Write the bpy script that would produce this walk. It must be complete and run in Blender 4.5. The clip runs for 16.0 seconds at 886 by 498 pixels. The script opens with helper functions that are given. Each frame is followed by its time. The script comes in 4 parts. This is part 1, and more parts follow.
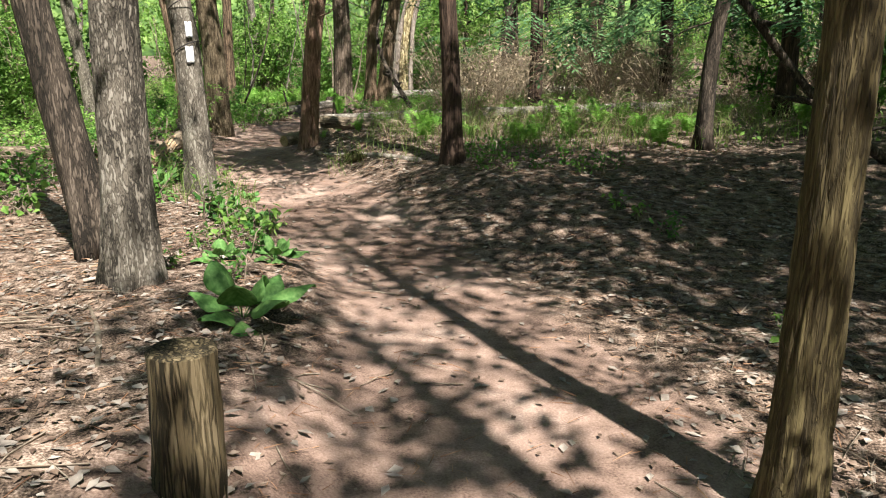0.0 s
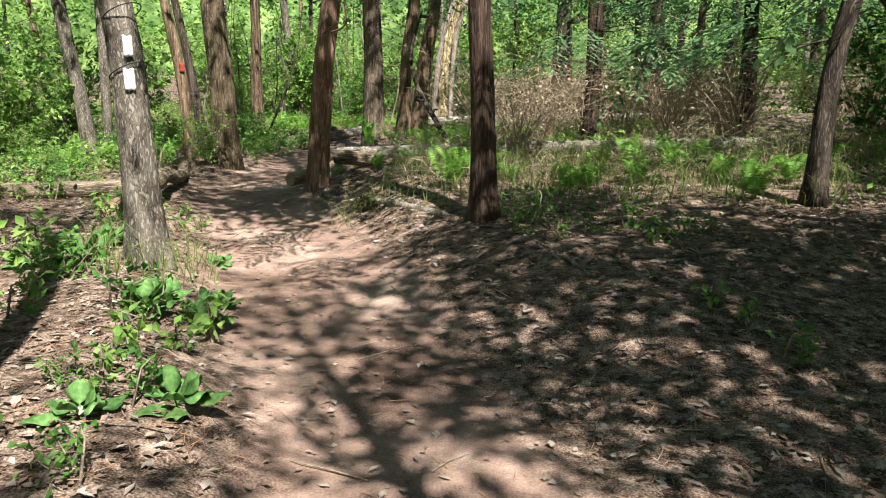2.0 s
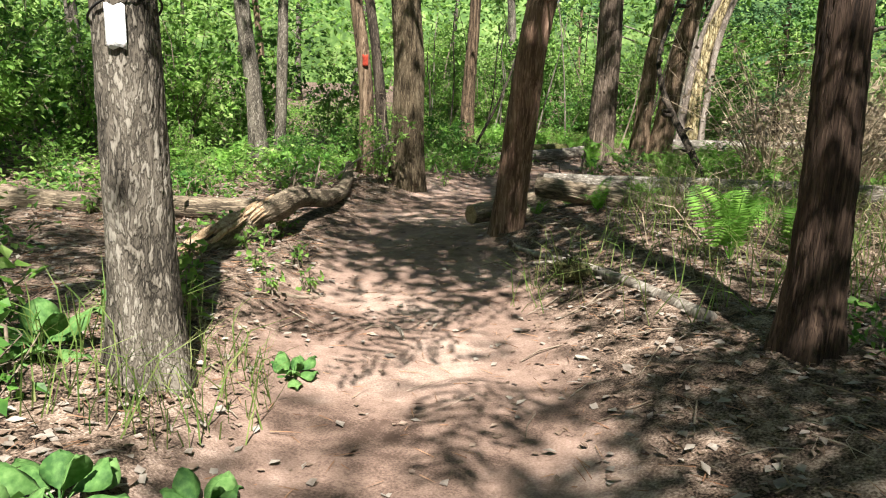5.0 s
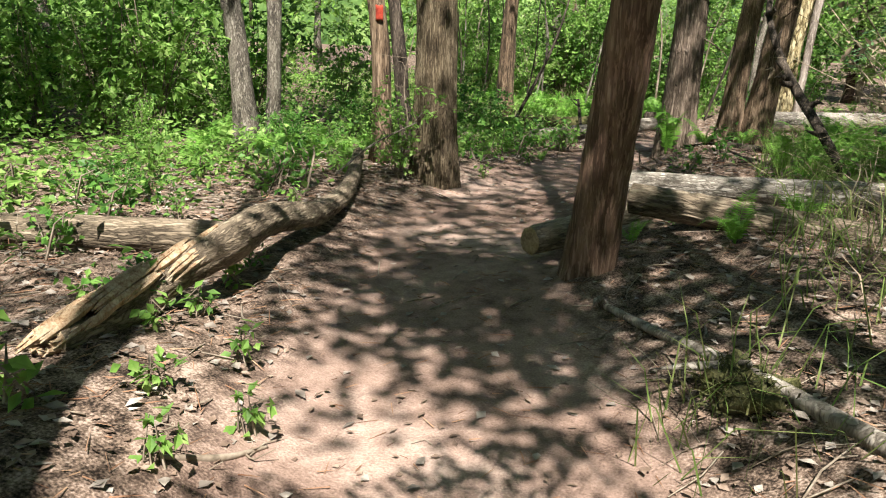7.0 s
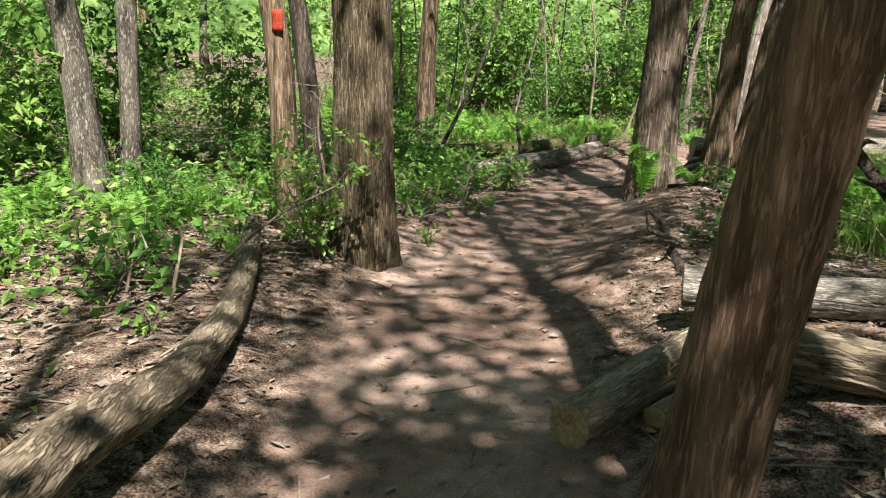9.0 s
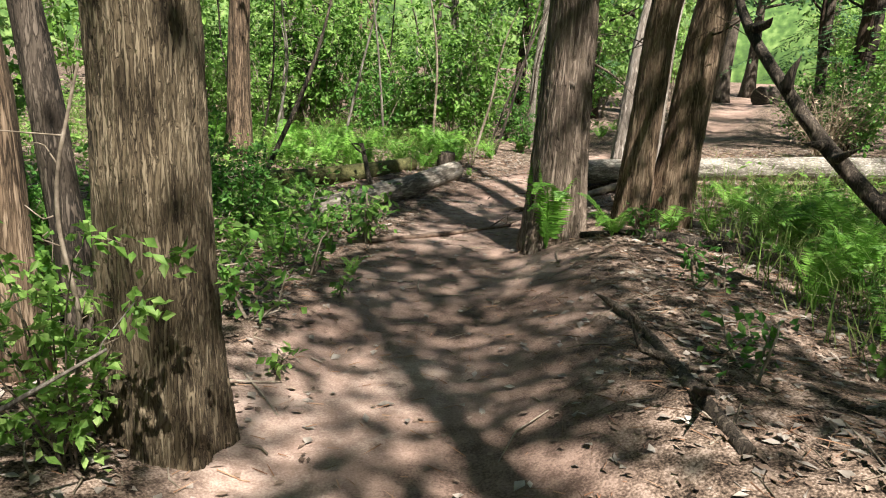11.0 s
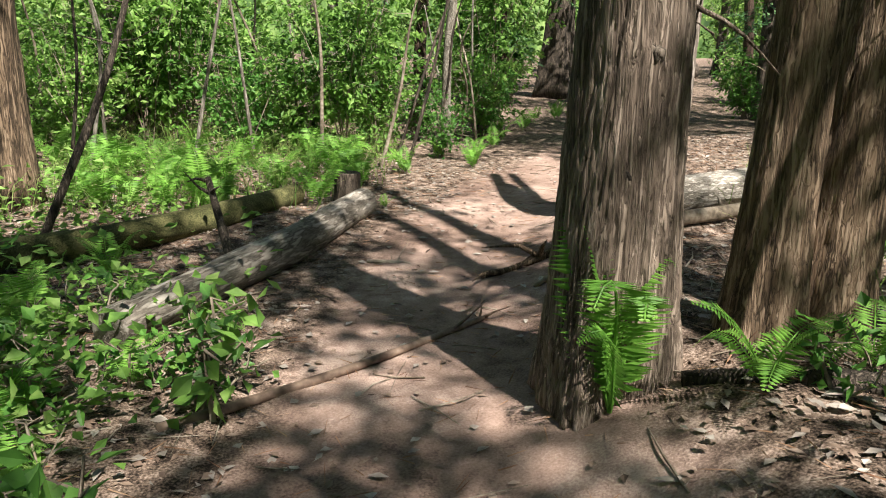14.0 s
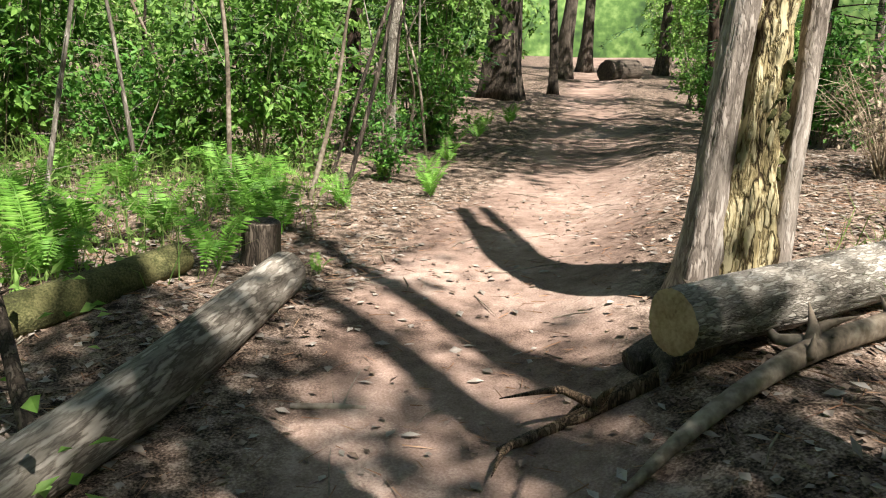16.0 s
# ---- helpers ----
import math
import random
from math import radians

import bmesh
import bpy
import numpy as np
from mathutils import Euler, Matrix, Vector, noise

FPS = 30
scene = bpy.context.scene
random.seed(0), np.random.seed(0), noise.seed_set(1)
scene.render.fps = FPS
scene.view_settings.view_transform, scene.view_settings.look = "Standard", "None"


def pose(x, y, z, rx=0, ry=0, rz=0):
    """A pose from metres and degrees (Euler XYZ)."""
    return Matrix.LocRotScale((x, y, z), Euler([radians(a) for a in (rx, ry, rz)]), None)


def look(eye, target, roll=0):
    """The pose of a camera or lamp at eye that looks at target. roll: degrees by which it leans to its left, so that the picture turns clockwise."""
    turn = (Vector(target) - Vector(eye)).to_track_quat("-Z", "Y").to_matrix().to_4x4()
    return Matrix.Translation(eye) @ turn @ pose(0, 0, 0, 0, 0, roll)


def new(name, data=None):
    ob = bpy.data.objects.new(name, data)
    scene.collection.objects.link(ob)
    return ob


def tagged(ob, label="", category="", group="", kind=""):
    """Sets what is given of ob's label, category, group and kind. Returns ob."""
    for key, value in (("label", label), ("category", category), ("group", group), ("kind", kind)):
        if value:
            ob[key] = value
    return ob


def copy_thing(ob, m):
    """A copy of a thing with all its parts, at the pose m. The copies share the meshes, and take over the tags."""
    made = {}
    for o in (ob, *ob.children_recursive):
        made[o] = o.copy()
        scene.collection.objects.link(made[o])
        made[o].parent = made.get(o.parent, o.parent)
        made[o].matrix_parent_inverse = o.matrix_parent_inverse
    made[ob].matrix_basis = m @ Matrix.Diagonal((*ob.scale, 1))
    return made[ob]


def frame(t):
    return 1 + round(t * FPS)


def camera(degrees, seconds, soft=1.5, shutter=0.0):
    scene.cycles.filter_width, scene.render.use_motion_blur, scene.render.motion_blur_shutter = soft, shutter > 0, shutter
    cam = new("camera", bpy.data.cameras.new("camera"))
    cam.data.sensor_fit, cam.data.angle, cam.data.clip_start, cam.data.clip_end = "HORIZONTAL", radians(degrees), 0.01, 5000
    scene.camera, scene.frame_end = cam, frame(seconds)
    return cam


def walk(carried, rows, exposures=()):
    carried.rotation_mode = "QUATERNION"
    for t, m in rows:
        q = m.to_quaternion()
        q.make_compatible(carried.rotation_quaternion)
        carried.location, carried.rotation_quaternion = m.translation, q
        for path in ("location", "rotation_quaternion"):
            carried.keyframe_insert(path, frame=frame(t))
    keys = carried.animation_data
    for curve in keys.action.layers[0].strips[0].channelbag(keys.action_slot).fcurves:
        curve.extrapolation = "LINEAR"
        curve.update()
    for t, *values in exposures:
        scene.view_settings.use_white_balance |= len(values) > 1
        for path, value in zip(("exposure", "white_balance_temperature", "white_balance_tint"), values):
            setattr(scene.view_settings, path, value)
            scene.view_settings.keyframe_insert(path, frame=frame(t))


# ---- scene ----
cam = camera(61.4, 16.0, soft=1.1)
METRES, EYE, TILT, LEAN, TURN = 18.3, 1.5, 0.0, 0.0, 0.0
ROWS = [
    (0.0, 0.0, 0.0, 0.0, 0.02, -14.78, -0.09),
    (0.5, -0.0009, 0.0285, 0.0002, -3.51, -13.63, -0.26),
    (1.0, 0.0015, 0.0599, 0.0015, -3.03, -12.3, -2.2),
    (1.5, 0.0048, 0.0893, 0.002, -0.75, -11.15, -1.13),
    (2.0, 0.011, 0.1167, 0.0018, 3.96, -13.27, -0.37),
    (2.5, 0.0145, 0.1449, -0.0001, 7.61, -14.94, 0.39),
    (3.0, 0.0195, 0.1719, -0.0027, 12.79, -14.58, -0.83),
    (3.5, 0.02, 0.1959, -0.0069, 15.37, -14.57, -1.63),
    (4.0, 0.0188, 0.226, -0.0121, 16.5, -14.61, -2.65),
    (4.5, 0.0028, 0.2601, -0.0106, 19.97, -12.26, -2.35),
    (7.0, -0.0699, 0.4153, -0.0116, 23.39, -15.2, -2.0),
    (7.5, -0.0834, 0.4437, -0.0071, 25.74, -16.71, -1.45),
    (8.0, -0.1014, 0.4675, -0.0055, 25.72, -16.48, -0.4),
    (8.5, -0.1153, 0.496, -0.0057, 21.18, -15.34, -0.3),
    (9.0, -0.1302, 0.5233, -0.0065, 15.62, -14.43, -2.01),
    (11.5, -0.1798, 0.6742, -0.0019, -0.89, -13.85, -1.69),
    (12.0, -0.1836, 0.7073, -0.0039, -2.47, -12.77, -0.92),
    (12.5, -0.1885, 0.7369, -0.0048, -4.27, -12.35, -1.55),
    (13.0, -0.1874, 0.7675, -0.0061, -6.42, -13.42, -1.17),
    (13.5, -0.1868, 0.7963, -0.0064, -7.28, -13.71, 0.06),
    (14.0, -0.1855, 0.8281, -0.0094, -8.15, -14.79, -0.44),
    (14.5, -0.1842, 0.8601, -0.009, -7.87, -16.23, -1.07),
    (15.0, -0.1836, 0.8923, -0.0108, -10.22, -16.48, -1.0),
    (15.5, -0.1803, 0.9224, -0.0103, -11.46, -15.1, -1.66),
    (16.0, -0.1795, 0.9513, -0.0099, -13.63, -15.09, -1.63),
]
walk(cam, [(t, pose(0, 0, EYE, TILT, LEAN, TURN) @ pose(METRES * x, METRES * y, METRES * z, 90 + pitch, roll, yaw)) for t, x, y, z, yaw, pitch, roll in ROWS])

# ---- light ----
world = bpy.data.worlds.new("world")
scene.world = world
world.use_nodes = True
SUN_EL, SHADE_DIR = 57.0, Vector((-0.43, 0.9, 0)).normalized()
wn = world.node_tree.nodes
sky = wn.new("ShaderNodeTexSky")
sky.sky_type, sky.sun_disc = "NISHITA", False
sky.sun_elevation = radians(SUN_EL)
sky.sun_rotation = math.atan2(-SHADE_DIR.x, -SHADE_DIR.y)
world.node_tree.links.new(sky.outputs[0], wn["Background"].inputs[0])
wn["Background"].inputs[1].default_value = 0.037
sun = new("sun", bpy.data.lights.new("sun", "SUN"))
sun.data.energy, sun.data.angle, sun.data.color = 5.0, radians(0.8), (1.0, 0.94, 0.85)
sun_way = SHADE_DIR * math.cos(radians(SUN_EL)) - Vector((0, 0, math.sin(radians(SUN_EL))))
sun.matrix_world = look((0, 0, 30), Vector((0, 0, 30)) + sun_way)
scene.view_settings.exposure = 1.46

rng = np.random.default_rng(7)


# ---- materials ----
def material(name, colours, scale=4.0, rough=0.85, stretch=(1, 1, 1), bump=0.4, detail=8.0, fine=40.0, through_light=0.0, spec=0.3, dist=0.02, span=(0.36, 0.64), fissure=0.0):
    """A procedural surface: a large and a fine noise mixed over a ramp of colours, with relief; leaves let light through."""
    m = bpy.data.materials.new(name)
    m.use_nodes = True
    n, l = m.node_tree.nodes, m.node_tree.links
    b = n["Principled BSDF"]
    co = n.new("ShaderNodeTexCoord")
    mp = n.new("ShaderNodeMapping")
    mp.inputs["Scale"].default_value = stretch
    l.new(co.outputs["Object"], mp.inputs[0])
    big, small = n.new("ShaderNodeTexNoise"), n.new("ShaderNodeTexNoise")
    for t, s, d in ((big, scale, detail), (small, fine, 4.0)):
        t.inputs["Scale"].default_value, t.inputs["Detail"].default_value = s, d
        l.new(mp.outputs[0], t.inputs[0])
    mix = n.new("ShaderNodeMix")
    mix.inputs[0].default_value = 0.45
    l.new(big.outputs[0], mix.inputs[2])
    l.new(small.outputs[0], mix.inputs[3])
    height = mix.outputs[0]
    if fissure:
        # cracks run where a stretched noise crosses its middle
        far = n.new("ShaderNodeMath")
        far.operation = "SUBTRACT"
        far.inputs[1].default_value = 0.5
        l.new(small.outputs[0], far.inputs[0])
        size = n.new("ShaderNodeMath")
        size.operation = "ABSOLUTE"
        l.new(far.outputs[0], size.inputs[0])
        crack = n.new("ShaderNodeMapRange")
        crack.inputs["From Max"].default_value = 0.09
        crack.inputs["To Min"].default_value, crack.inputs["To Max"].default_value = -fissure, fissure * 0.35
        l.new(size.outputs[0], crack.inputs["Value"])
        total = n.new("ShaderNodeMath")
        l.new(mix.outputs[0], total.inputs[0])
        l.new(crack.outputs[0], total.inputs[1])
        height = total.outputs[0]
    info = n.new("ShaderNodeObjectInfo")
    shift = n.new("ShaderNodeMath")
    shift.operation = "MULTIPLY_ADD"
    shift.inputs[1].default_value, shift.inputs[2].default_value = 0.10, -0.05
    l.new(info.outputs["Random"], shift.inputs[0])
    add = n.new("ShaderNodeMath")
    l.new(height, add.inputs[0])
    l.new(shift.outputs[0], add.inputs[1])
    ramp = n.new("ShaderNodeValToRGB")
    k = len(colours)
    while len(ramp.color_ramp.elements) < k:
        ramp.color_ramp.elements.new(0.5)
    for i, c in enumerate(colours):
        e = ramp.color_ramp.elements[i]
        e.position, e.color = span[0] + (span[1] - span[0]) * i / (k - 1), (*c, 1)
    l.new(add.outputs[0], ramp.inputs[0])
    l.new(ramp.outputs[0], b.inputs["Base Color"])
    b.inputs["Roughness"].default_value = rough
    b.inputs["Specular IOR Level"].default_value = spec
    if bump:
        bm = n.new("ShaderNodeBump")
        bm.inputs["Strength"].default_value, bm.inputs["Distance"].default_value = bump, dist
        l.new(height, bm.inputs["Height"])
        l.new(bm.outputs[0], b.inputs["Normal"])
    if through_light:
        tr, ms = n.new("ShaderNodeBsdfTranslucent"), n.new("ShaderNodeMixShader")
        ms.inputs[0].default_value = through_light
        l.new(ramp.outputs[0], tr.inputs[0])
        l.new(b.outputs[0], ms.inputs[1])
        l.new(tr.outputs[0], ms.inputs[2])
        l.new(ms.outputs[0], n["Material Output"].inputs[0])
    return m


BARK_GREY = material("bark_grey", [(0.03, 0.026, 0.021), (0.15, 0.13, 0.105), (0.3, 0.275, 0.235)], 3, stretch=(3, 3, 0.9), bump=1.0, fine=20, fissure=0.11, dist=0.02)
BARK_CEDAR = material("bark_cedar", [(0.03, 0.02, 0.012), (0.165, 0.112, 0.072), (0.31, 0.228, 0.16)], 4, stretch=(5, 5, 0.35), bump=1.0, fine=14, fissure=0.11, dist=0.022)
BARK_RUST = material("bark_rust", [(0.085, 0.05, 0.034), (0.25, 0.158, 0.11), (0.38, 0.265, 0.2)], 4, stretch=(5, 5, 0.4), bump=1.0, fine=17, fissure=0.06, dist=0.02)
BARK_OLIVE = material("bark_olive", [(0.018, 0.013, 0.005), (0.062, 0.047, 0.02), (0.125, 0.1, 0.046)], 4, stretch=(5, 5, 0.35), bump=1.0, fine=14, fissure=0.1, dist=0.025)
BARK_OAK = material("bark_oak", [(0.03, 0.021, 0.012), (0.13, 0.098, 0.06), (0.25, 0.2, 0.135)], 4, stretch=(5.5, 5.5, 0.5), bump=1.0, fine=15, fissure=0.12, dist=0.025)
BARK_OLD = material("bark_old", [(0.045, 0.032, 0.023), (0.2, 0.152, 0.117), (0.36, 0.29, 0.235)], 4, stretch=(6, 6, 0.28), bump=1.0, fine=13, fissure=0.1, dist=0.03, span=(0.33, 0.66))
BARK_DARK = material("bark_dark", [(0.015, 0.012, 0.009), (0.065, 0.05, 0.038), (0.15, 0.12, 0.095)], 4, stretch=(3, 3, 0.5), bump=1.0, fine=20, fissure=0.11, dist=0.025)
# Cedar bark at about a third brightness; the bank's shade is in the colour.
BARK_RED_SHADED = material("bark_red_shaded", [(0.016, 0.01, 0.007), (0.055, 0.034, 0.024), (0.11, 0.072, 0.052)], 4, stretch=(5, 5, 0.35), bump=1.0, fine=14, fissure=0.11, dist=0.022)
LOG_BARK = material("log_bark", [(0.05, 0.038, 0.026), (0.24, 0.19, 0.135), (0.42, 0.355, 0.265)], 4, stretch=(3, 3, 0.55), bump=1.0, fine=18, fissure=0.11, dist=0.03, span=(0.3, 0.7))
LOG_PALE = material("log_pale", [(0.07, 0.058, 0.046), (0.21, 0.185, 0.155), (0.36, 0.33, 0.29)], 4, stretch=(3, 3, 0.6), bump=0.8, fine=12, fissure=0.1, dist=0.015)
LOG_WHITE = material("log_white", [(0.08, 0.068, 0.055), (0.28, 0.252, 0.215), (0.46, 0.43, 0.385)], 4, stretch=(3, 3, 0.8), bump=1.0, fine=24, fissure=0.1, dist=0.025)
CUT_WOOD = material("cut_wood", [(0.22, 0.15, 0.085), (0.38, 0.275, 0.165), (0.5, 0.38, 0.25)], 8, bump=0.5, fine=60)
SPLIT_WOOD = material("split_wood", [(0.2, 0.11, 0.055), (0.37, 0.26, 0.16), (0.52, 0.41, 0.29)], 7, stretch=(4, 0.7, 4), bump=0.7, fine=30)
ROT_WOOD = material("rot_wood", [(0.04, 0.025, 0.01), (0.3, 0.24, 0.12), (0.52, 0.45, 0.28)], 5, stretch=(3, 3, 0.7), bump=1.0, fine=9, fissure=0.16, dist=0.04)
BARK_SILVER = material("bark_silver", [(0.1, 0.08, 0.065), (0.3, 0.255, 0.22), (0.46, 0.41, 0.37)], 3, stretch=(3, 3, 0.6), bump=0.8, fine=16, fissure=0.08)
POST_WOOD = material("post_wood", [(0.02, 0.016, 0.008), (0.105, 0.08, 0.042), (0.21, 0.165, 0.1)], 3, stretch=(5, 5, 0.4), bump=1.0, fine=9, fissure=0.16)
MOSS = material("moss", [(0.02, 0.02, 0.008), (0.06, 0.062, 0.022), (0.15, 0.14, 0.06)], 9, bump=1.0, fine=90, rough=1.0)
TWIG = material("twig", [(0.07, 0.055, 0.04), (0.2, 0.16, 0.12), (0.36, 0.31, 0.25)], 3, bump=0.3, fine=30)
DEAD = material("dead_brush", [(0.13, 0.1, 0.07), (0.34, 0.27, 0.19), (0.55, 0.46, 0.34)], 2, bump=0, fine=12, through_light=0.2)
LITTER = material("litter", [(0.07, 0.045, 0.033), (0.2, 0.14, 0.105), (0.36, 0.28, 0.225)], 5, bump=0.2, fine=17, rough=0.7)
LITTER_PALE = material("litter_pale", [(0.14, 0.118, 0.1), (0.31, 0.27, 0.235), (0.5, 0.455, 0.4)], 5, bump=0.2, fine=17, rough=0.6)
NEEDLES = material("needles", [(0.13, 0.06, 0.035), (0.27, 0.15, 0.09), (0.42, 0.28, 0.18)], 3, bump=0, fine=15)
LEAF_BRIGHT = material("leaf_bright", [(0.035, 0.1, 0.02), (0.19, 0.36, 0.07), (0.44, 0.6, 0.2)], 0.9, bump=0, fine=9, rough=0.55, through_light=0.5)
LEAF_MID = material("leaf_mid", [(0.035, 0.11, 0.022), (0.105, 0.26, 0.045), (0.22, 0.42, 0.09)], 1.2, bump=0, fine=9, rough=0.5, through_light=0.4)
LEAF_SOFT = material("leaf_soft", [(0.05, 0.14, 0.035), (0.13, 0.28, 0.075), (0.24, 0.42, 0.14)], 4, bump=0.3, fine=40, rough=0.7, through_light=0.35)
LEAF_CEDAR = material("leaf_cedar", [(0.03, 0.085, 0.035), (0.085, 0.19, 0.075), (0.17, 0.3, 0.125)], 1.5, bump=0, fine=9, rough=0.6, through_light=0.3)
LEAF_FAR = material("leaf_far", [(0.03, 0.09, 0.02), (0.19, 0.37, 0.06), (0.42, 0.6, 0.16)], 0.35, bump=0, fine=3, rough=0.5, through_light=0.45)
FERN_GREEN = material("fern_green", [(0.08, 0.2, 0.03), (0.17, 0.37, 0.055), (0.29, 0.52, 0.1)], 3, bump=0, fine=14, rough=0.5, through_light=0.45)
GRASS = material("grass", [(0.07, 0.14, 0.03), (0.16, 0.25, 0.06), (0.34, 0.36, 0.15)], 2, bump=0, fine=9, rough=0.6, through_light=0.4)
PAINT_WHITE = material("paint_white", [(0.55, 0.58, 0.62), (0.75, 0.77, 0.8), (0.82, 0.83, 0.85)], 9, bump=0.4, fine=60)
PAINT_RED = material("paint_red", [(0.12, 0.02, 0.012), (0.3, 0.035, 0.02), (0.4, 0.06, 0.03)], 9, bump=0.4, fine=60)
BLACK_STRAP = material("black_strap", [(0.015, 0.015, 0.015), (0.03, 0.03, 0.03)], 9, bump=0.1, fine=60)
FAR_GREEN = material("far_green", [(0.02, 0.05, 0.012), (0.07, 0.14, 0.03), (0.2, 0.3, 0.09)], 0.35, bump=0, fine=1.6)


def ground_material():
    m = bpy.data.materials.new("forest_floor")
    m.use_nodes = True
    n, l = m.node_tree.nodes, m.node_tree.links
    b = n["Principled BSDF"]
    b.inputs["Roughness"].default_value = 0.95
    b.inputs["Specular IOR Level"].default_value = 0.15
    co = n.new("ShaderNodeTexCoord")

    def noise_at(scale, detail=8.0):
        t = n.new("ShaderNodeTexNoise")
        t.inputs["Scale"].default_value, t.inputs["Detail"].default_value = scale, detail
        l.new(co.outputs["Object"], t.inputs[0])
        return t.outputs[0]

    def ramp(src, stops):
        r = n.new("ShaderNodeValToRGB")
        while len(r.color_ramp.elements) < len(stops):
            r.color_ramp.elements.new(0.5)
        for e, (p, c) in zip(r.color_ramp.elements, stops):
            e.position, e.color = p, (*c, 1)
        l.new(src, r.inputs[0])
        return r.outputs[0]

    def mixed(fac, a, c, kind="RGBA"):
        x = n.new("ShaderNodeMix")
        x.data_type = kind
        i = (6, 7, 2) if kind == "RGBA" else (2, 3, 0)
        if fac is None:
            x.inputs[0].default_value = 0.5
        else:
            l.new(fac, x.inputs[0])
        l.new(a, x.inputs[i[0]])
        l.new(c, x.inputs[i[1]])
        return x.outputs[i[2]]

    big, mid, fine = noise_at(0.9), noise_at(11), noise_at(95)
    grain = mixed(None, mid, fine, "FLOAT")
    dirt = ramp(mixed(None, big, grain, "FLOAT"), [(0.39, (0.1, 0.066, 0.052)), (0.48, (0.23, 0.158, 0.127)), (0.54, (0.29, 0.205, 0.168)), (0.62, (0.42, 0.32, 0.27))])
    duff = ramp(grain, [(0.4, (0.018, 0.013, 0.01)), (0.47, (0.09, 0.064, 0.048)), (0.54, (0.2, 0.145, 0.112)), (0.62, (0.4, 0.31, 0.255))])
    at = n.new("ShaderNodeAttribute")
    at.attribute_name = "trail"
    edge = n.new("ShaderNodeMath")
    edge.operation = "MULTIPLY_ADD"
    edge.inputs[1].default_value = 0.9
    edge.use_clamp = True
    l.new(mid, edge.inputs[0])
    sub = n.new("ShaderNodeMath")
    sub.operation = "MULTIPLY_ADD"
    sub.inputs[1].default_value, sub.inputs[2].default_value = 1.7, -0.78
    l.new(at.outputs["Fac"], sub.inputs[0])
    l.new(sub.outputs[0], edge.inputs[2])
    l.new(mixed(edge.outputs[0], duff, dirt), b.inputs["Base Color"])
    bm = n.new("ShaderNodeBump")
    bm.inputs["Strength"].default_value, bm.inputs["Distance"].default_value = 0.75, 0.022
    l.new(grain, bm.inputs["Height"])
    l.new(bm.outputs[0], b.inputs["Normal"])
    return m


FLOOR = ground_material()

# ---- the lie of the land ----
TRAIL_Y = [-30, -6, 0, 2.5, 4.5, 6, 7, 8.5, 10, 11.5, 12.9, 14.5, 16.5, 18, 20, 22, 24, 28, 33, 42, 55, 90]
TRAIL_X = [3, 0.3, 0.1, 0.25, 0.1, -0.5, -1.0, -1.65, -2.2, -2.85, -3.3, -3.35, -3.15, -3.0, -2.65, -1.6, -0.45, 1.6, 4, 8, 14, 30]
_ys = np.arange(-30, 90, 0.25)
_xs = np.interp(_ys, TRAIL_Y, TRAIL_X)
_xs = np.convolve(np.pad(_xs, 4, mode="edge"), np.ones(9) / 9, "valid")


def step(a, b, v):
    u = np.clip((np.asarray(v, float) - a) / (b - a), 0, 1)
    return u * u * (3 - 2 * u)


def off_trail(x, y):
    """Metres to the right of the trail's middle, at right angles to it."""
    slope = (np.interp(y + 0.5, _ys, _xs) - np.interp(y - 0.5, _ys, _xs))
    return (x - np.interp(y, _ys, _xs)) / np.sqrt(1 + slope * slope)


def ground_z(x, y):
    x, y = np.asarray(x, float), np.asarray(y, float)
    d = off_trail(x, y)
    near = 0.42 * step(0.4, 2.0, d) * (0.1 + 0.9 * step(5.4, 8.4, y)) * (1 - step(13, 15, y))
    beyond = 0.3 * step(0.1, 1.2, d) * step(13, 15, y) * (1 - 0.6 * step(24, 30, y))
    right = near + beyond + 0.25 * step(3, 9, d)
    left = step(0.4, 1.3, -d) * (0.26 * (1 - step(8, 11, y)) + 0.15 * (1 - step(15, 17.5, y)) * step(8, 11, y)) + 0.3 * step(4, 10, -d)
    lumps = 0.035 * np.sin(1.7 * x + 0.8 * y) * np.sin(1.3 * y - 0.6 * x) + 0.015 * np.sin(4.1 * x + 1.3) * np.sin(3.7 * y)
    low = -0.05 - 0.11 * step(1, 6, y) + 0.06 * step(9, 12, y) + 0.05 * step(20, 21.5, y) * (1 - step(24, 27, y))
    low = low + 0.09 * np.exp(-((x + 2.1) ** 2 + (y - 12) ** 2) / 0.8)
    return low + right + left + lumps * step(0.2, 1.4, np.abs(d)) + 0.008 * np.sin(5 * x + 2 * y) * np.sin(4.3 * y) + 0.9 * step(26, 70, y)


def gz(x, y):
    return float(ground_z(x, y))


# ---- mesh builders ----
def mesh_object(name, verts, faces, mat, parent=None, smooth=True):
    me = bpy.data.meshes.new(name)
    me.from_pydata([tuple(v) for v in np.asarray(verts).tolist()], [], faces if isinstance(faces, list) else faces.tolist())
    if smooth:
        me.polygons.foreach_set("use_smooth", [True] * len(me.polygons))
    for mt in mat if isinstance(mat, (list, tuple)) else [mat]:
        me.materials.append(mt)
    ob = new(name, me)
    if parent:
        ob.parent = parent
    return ob


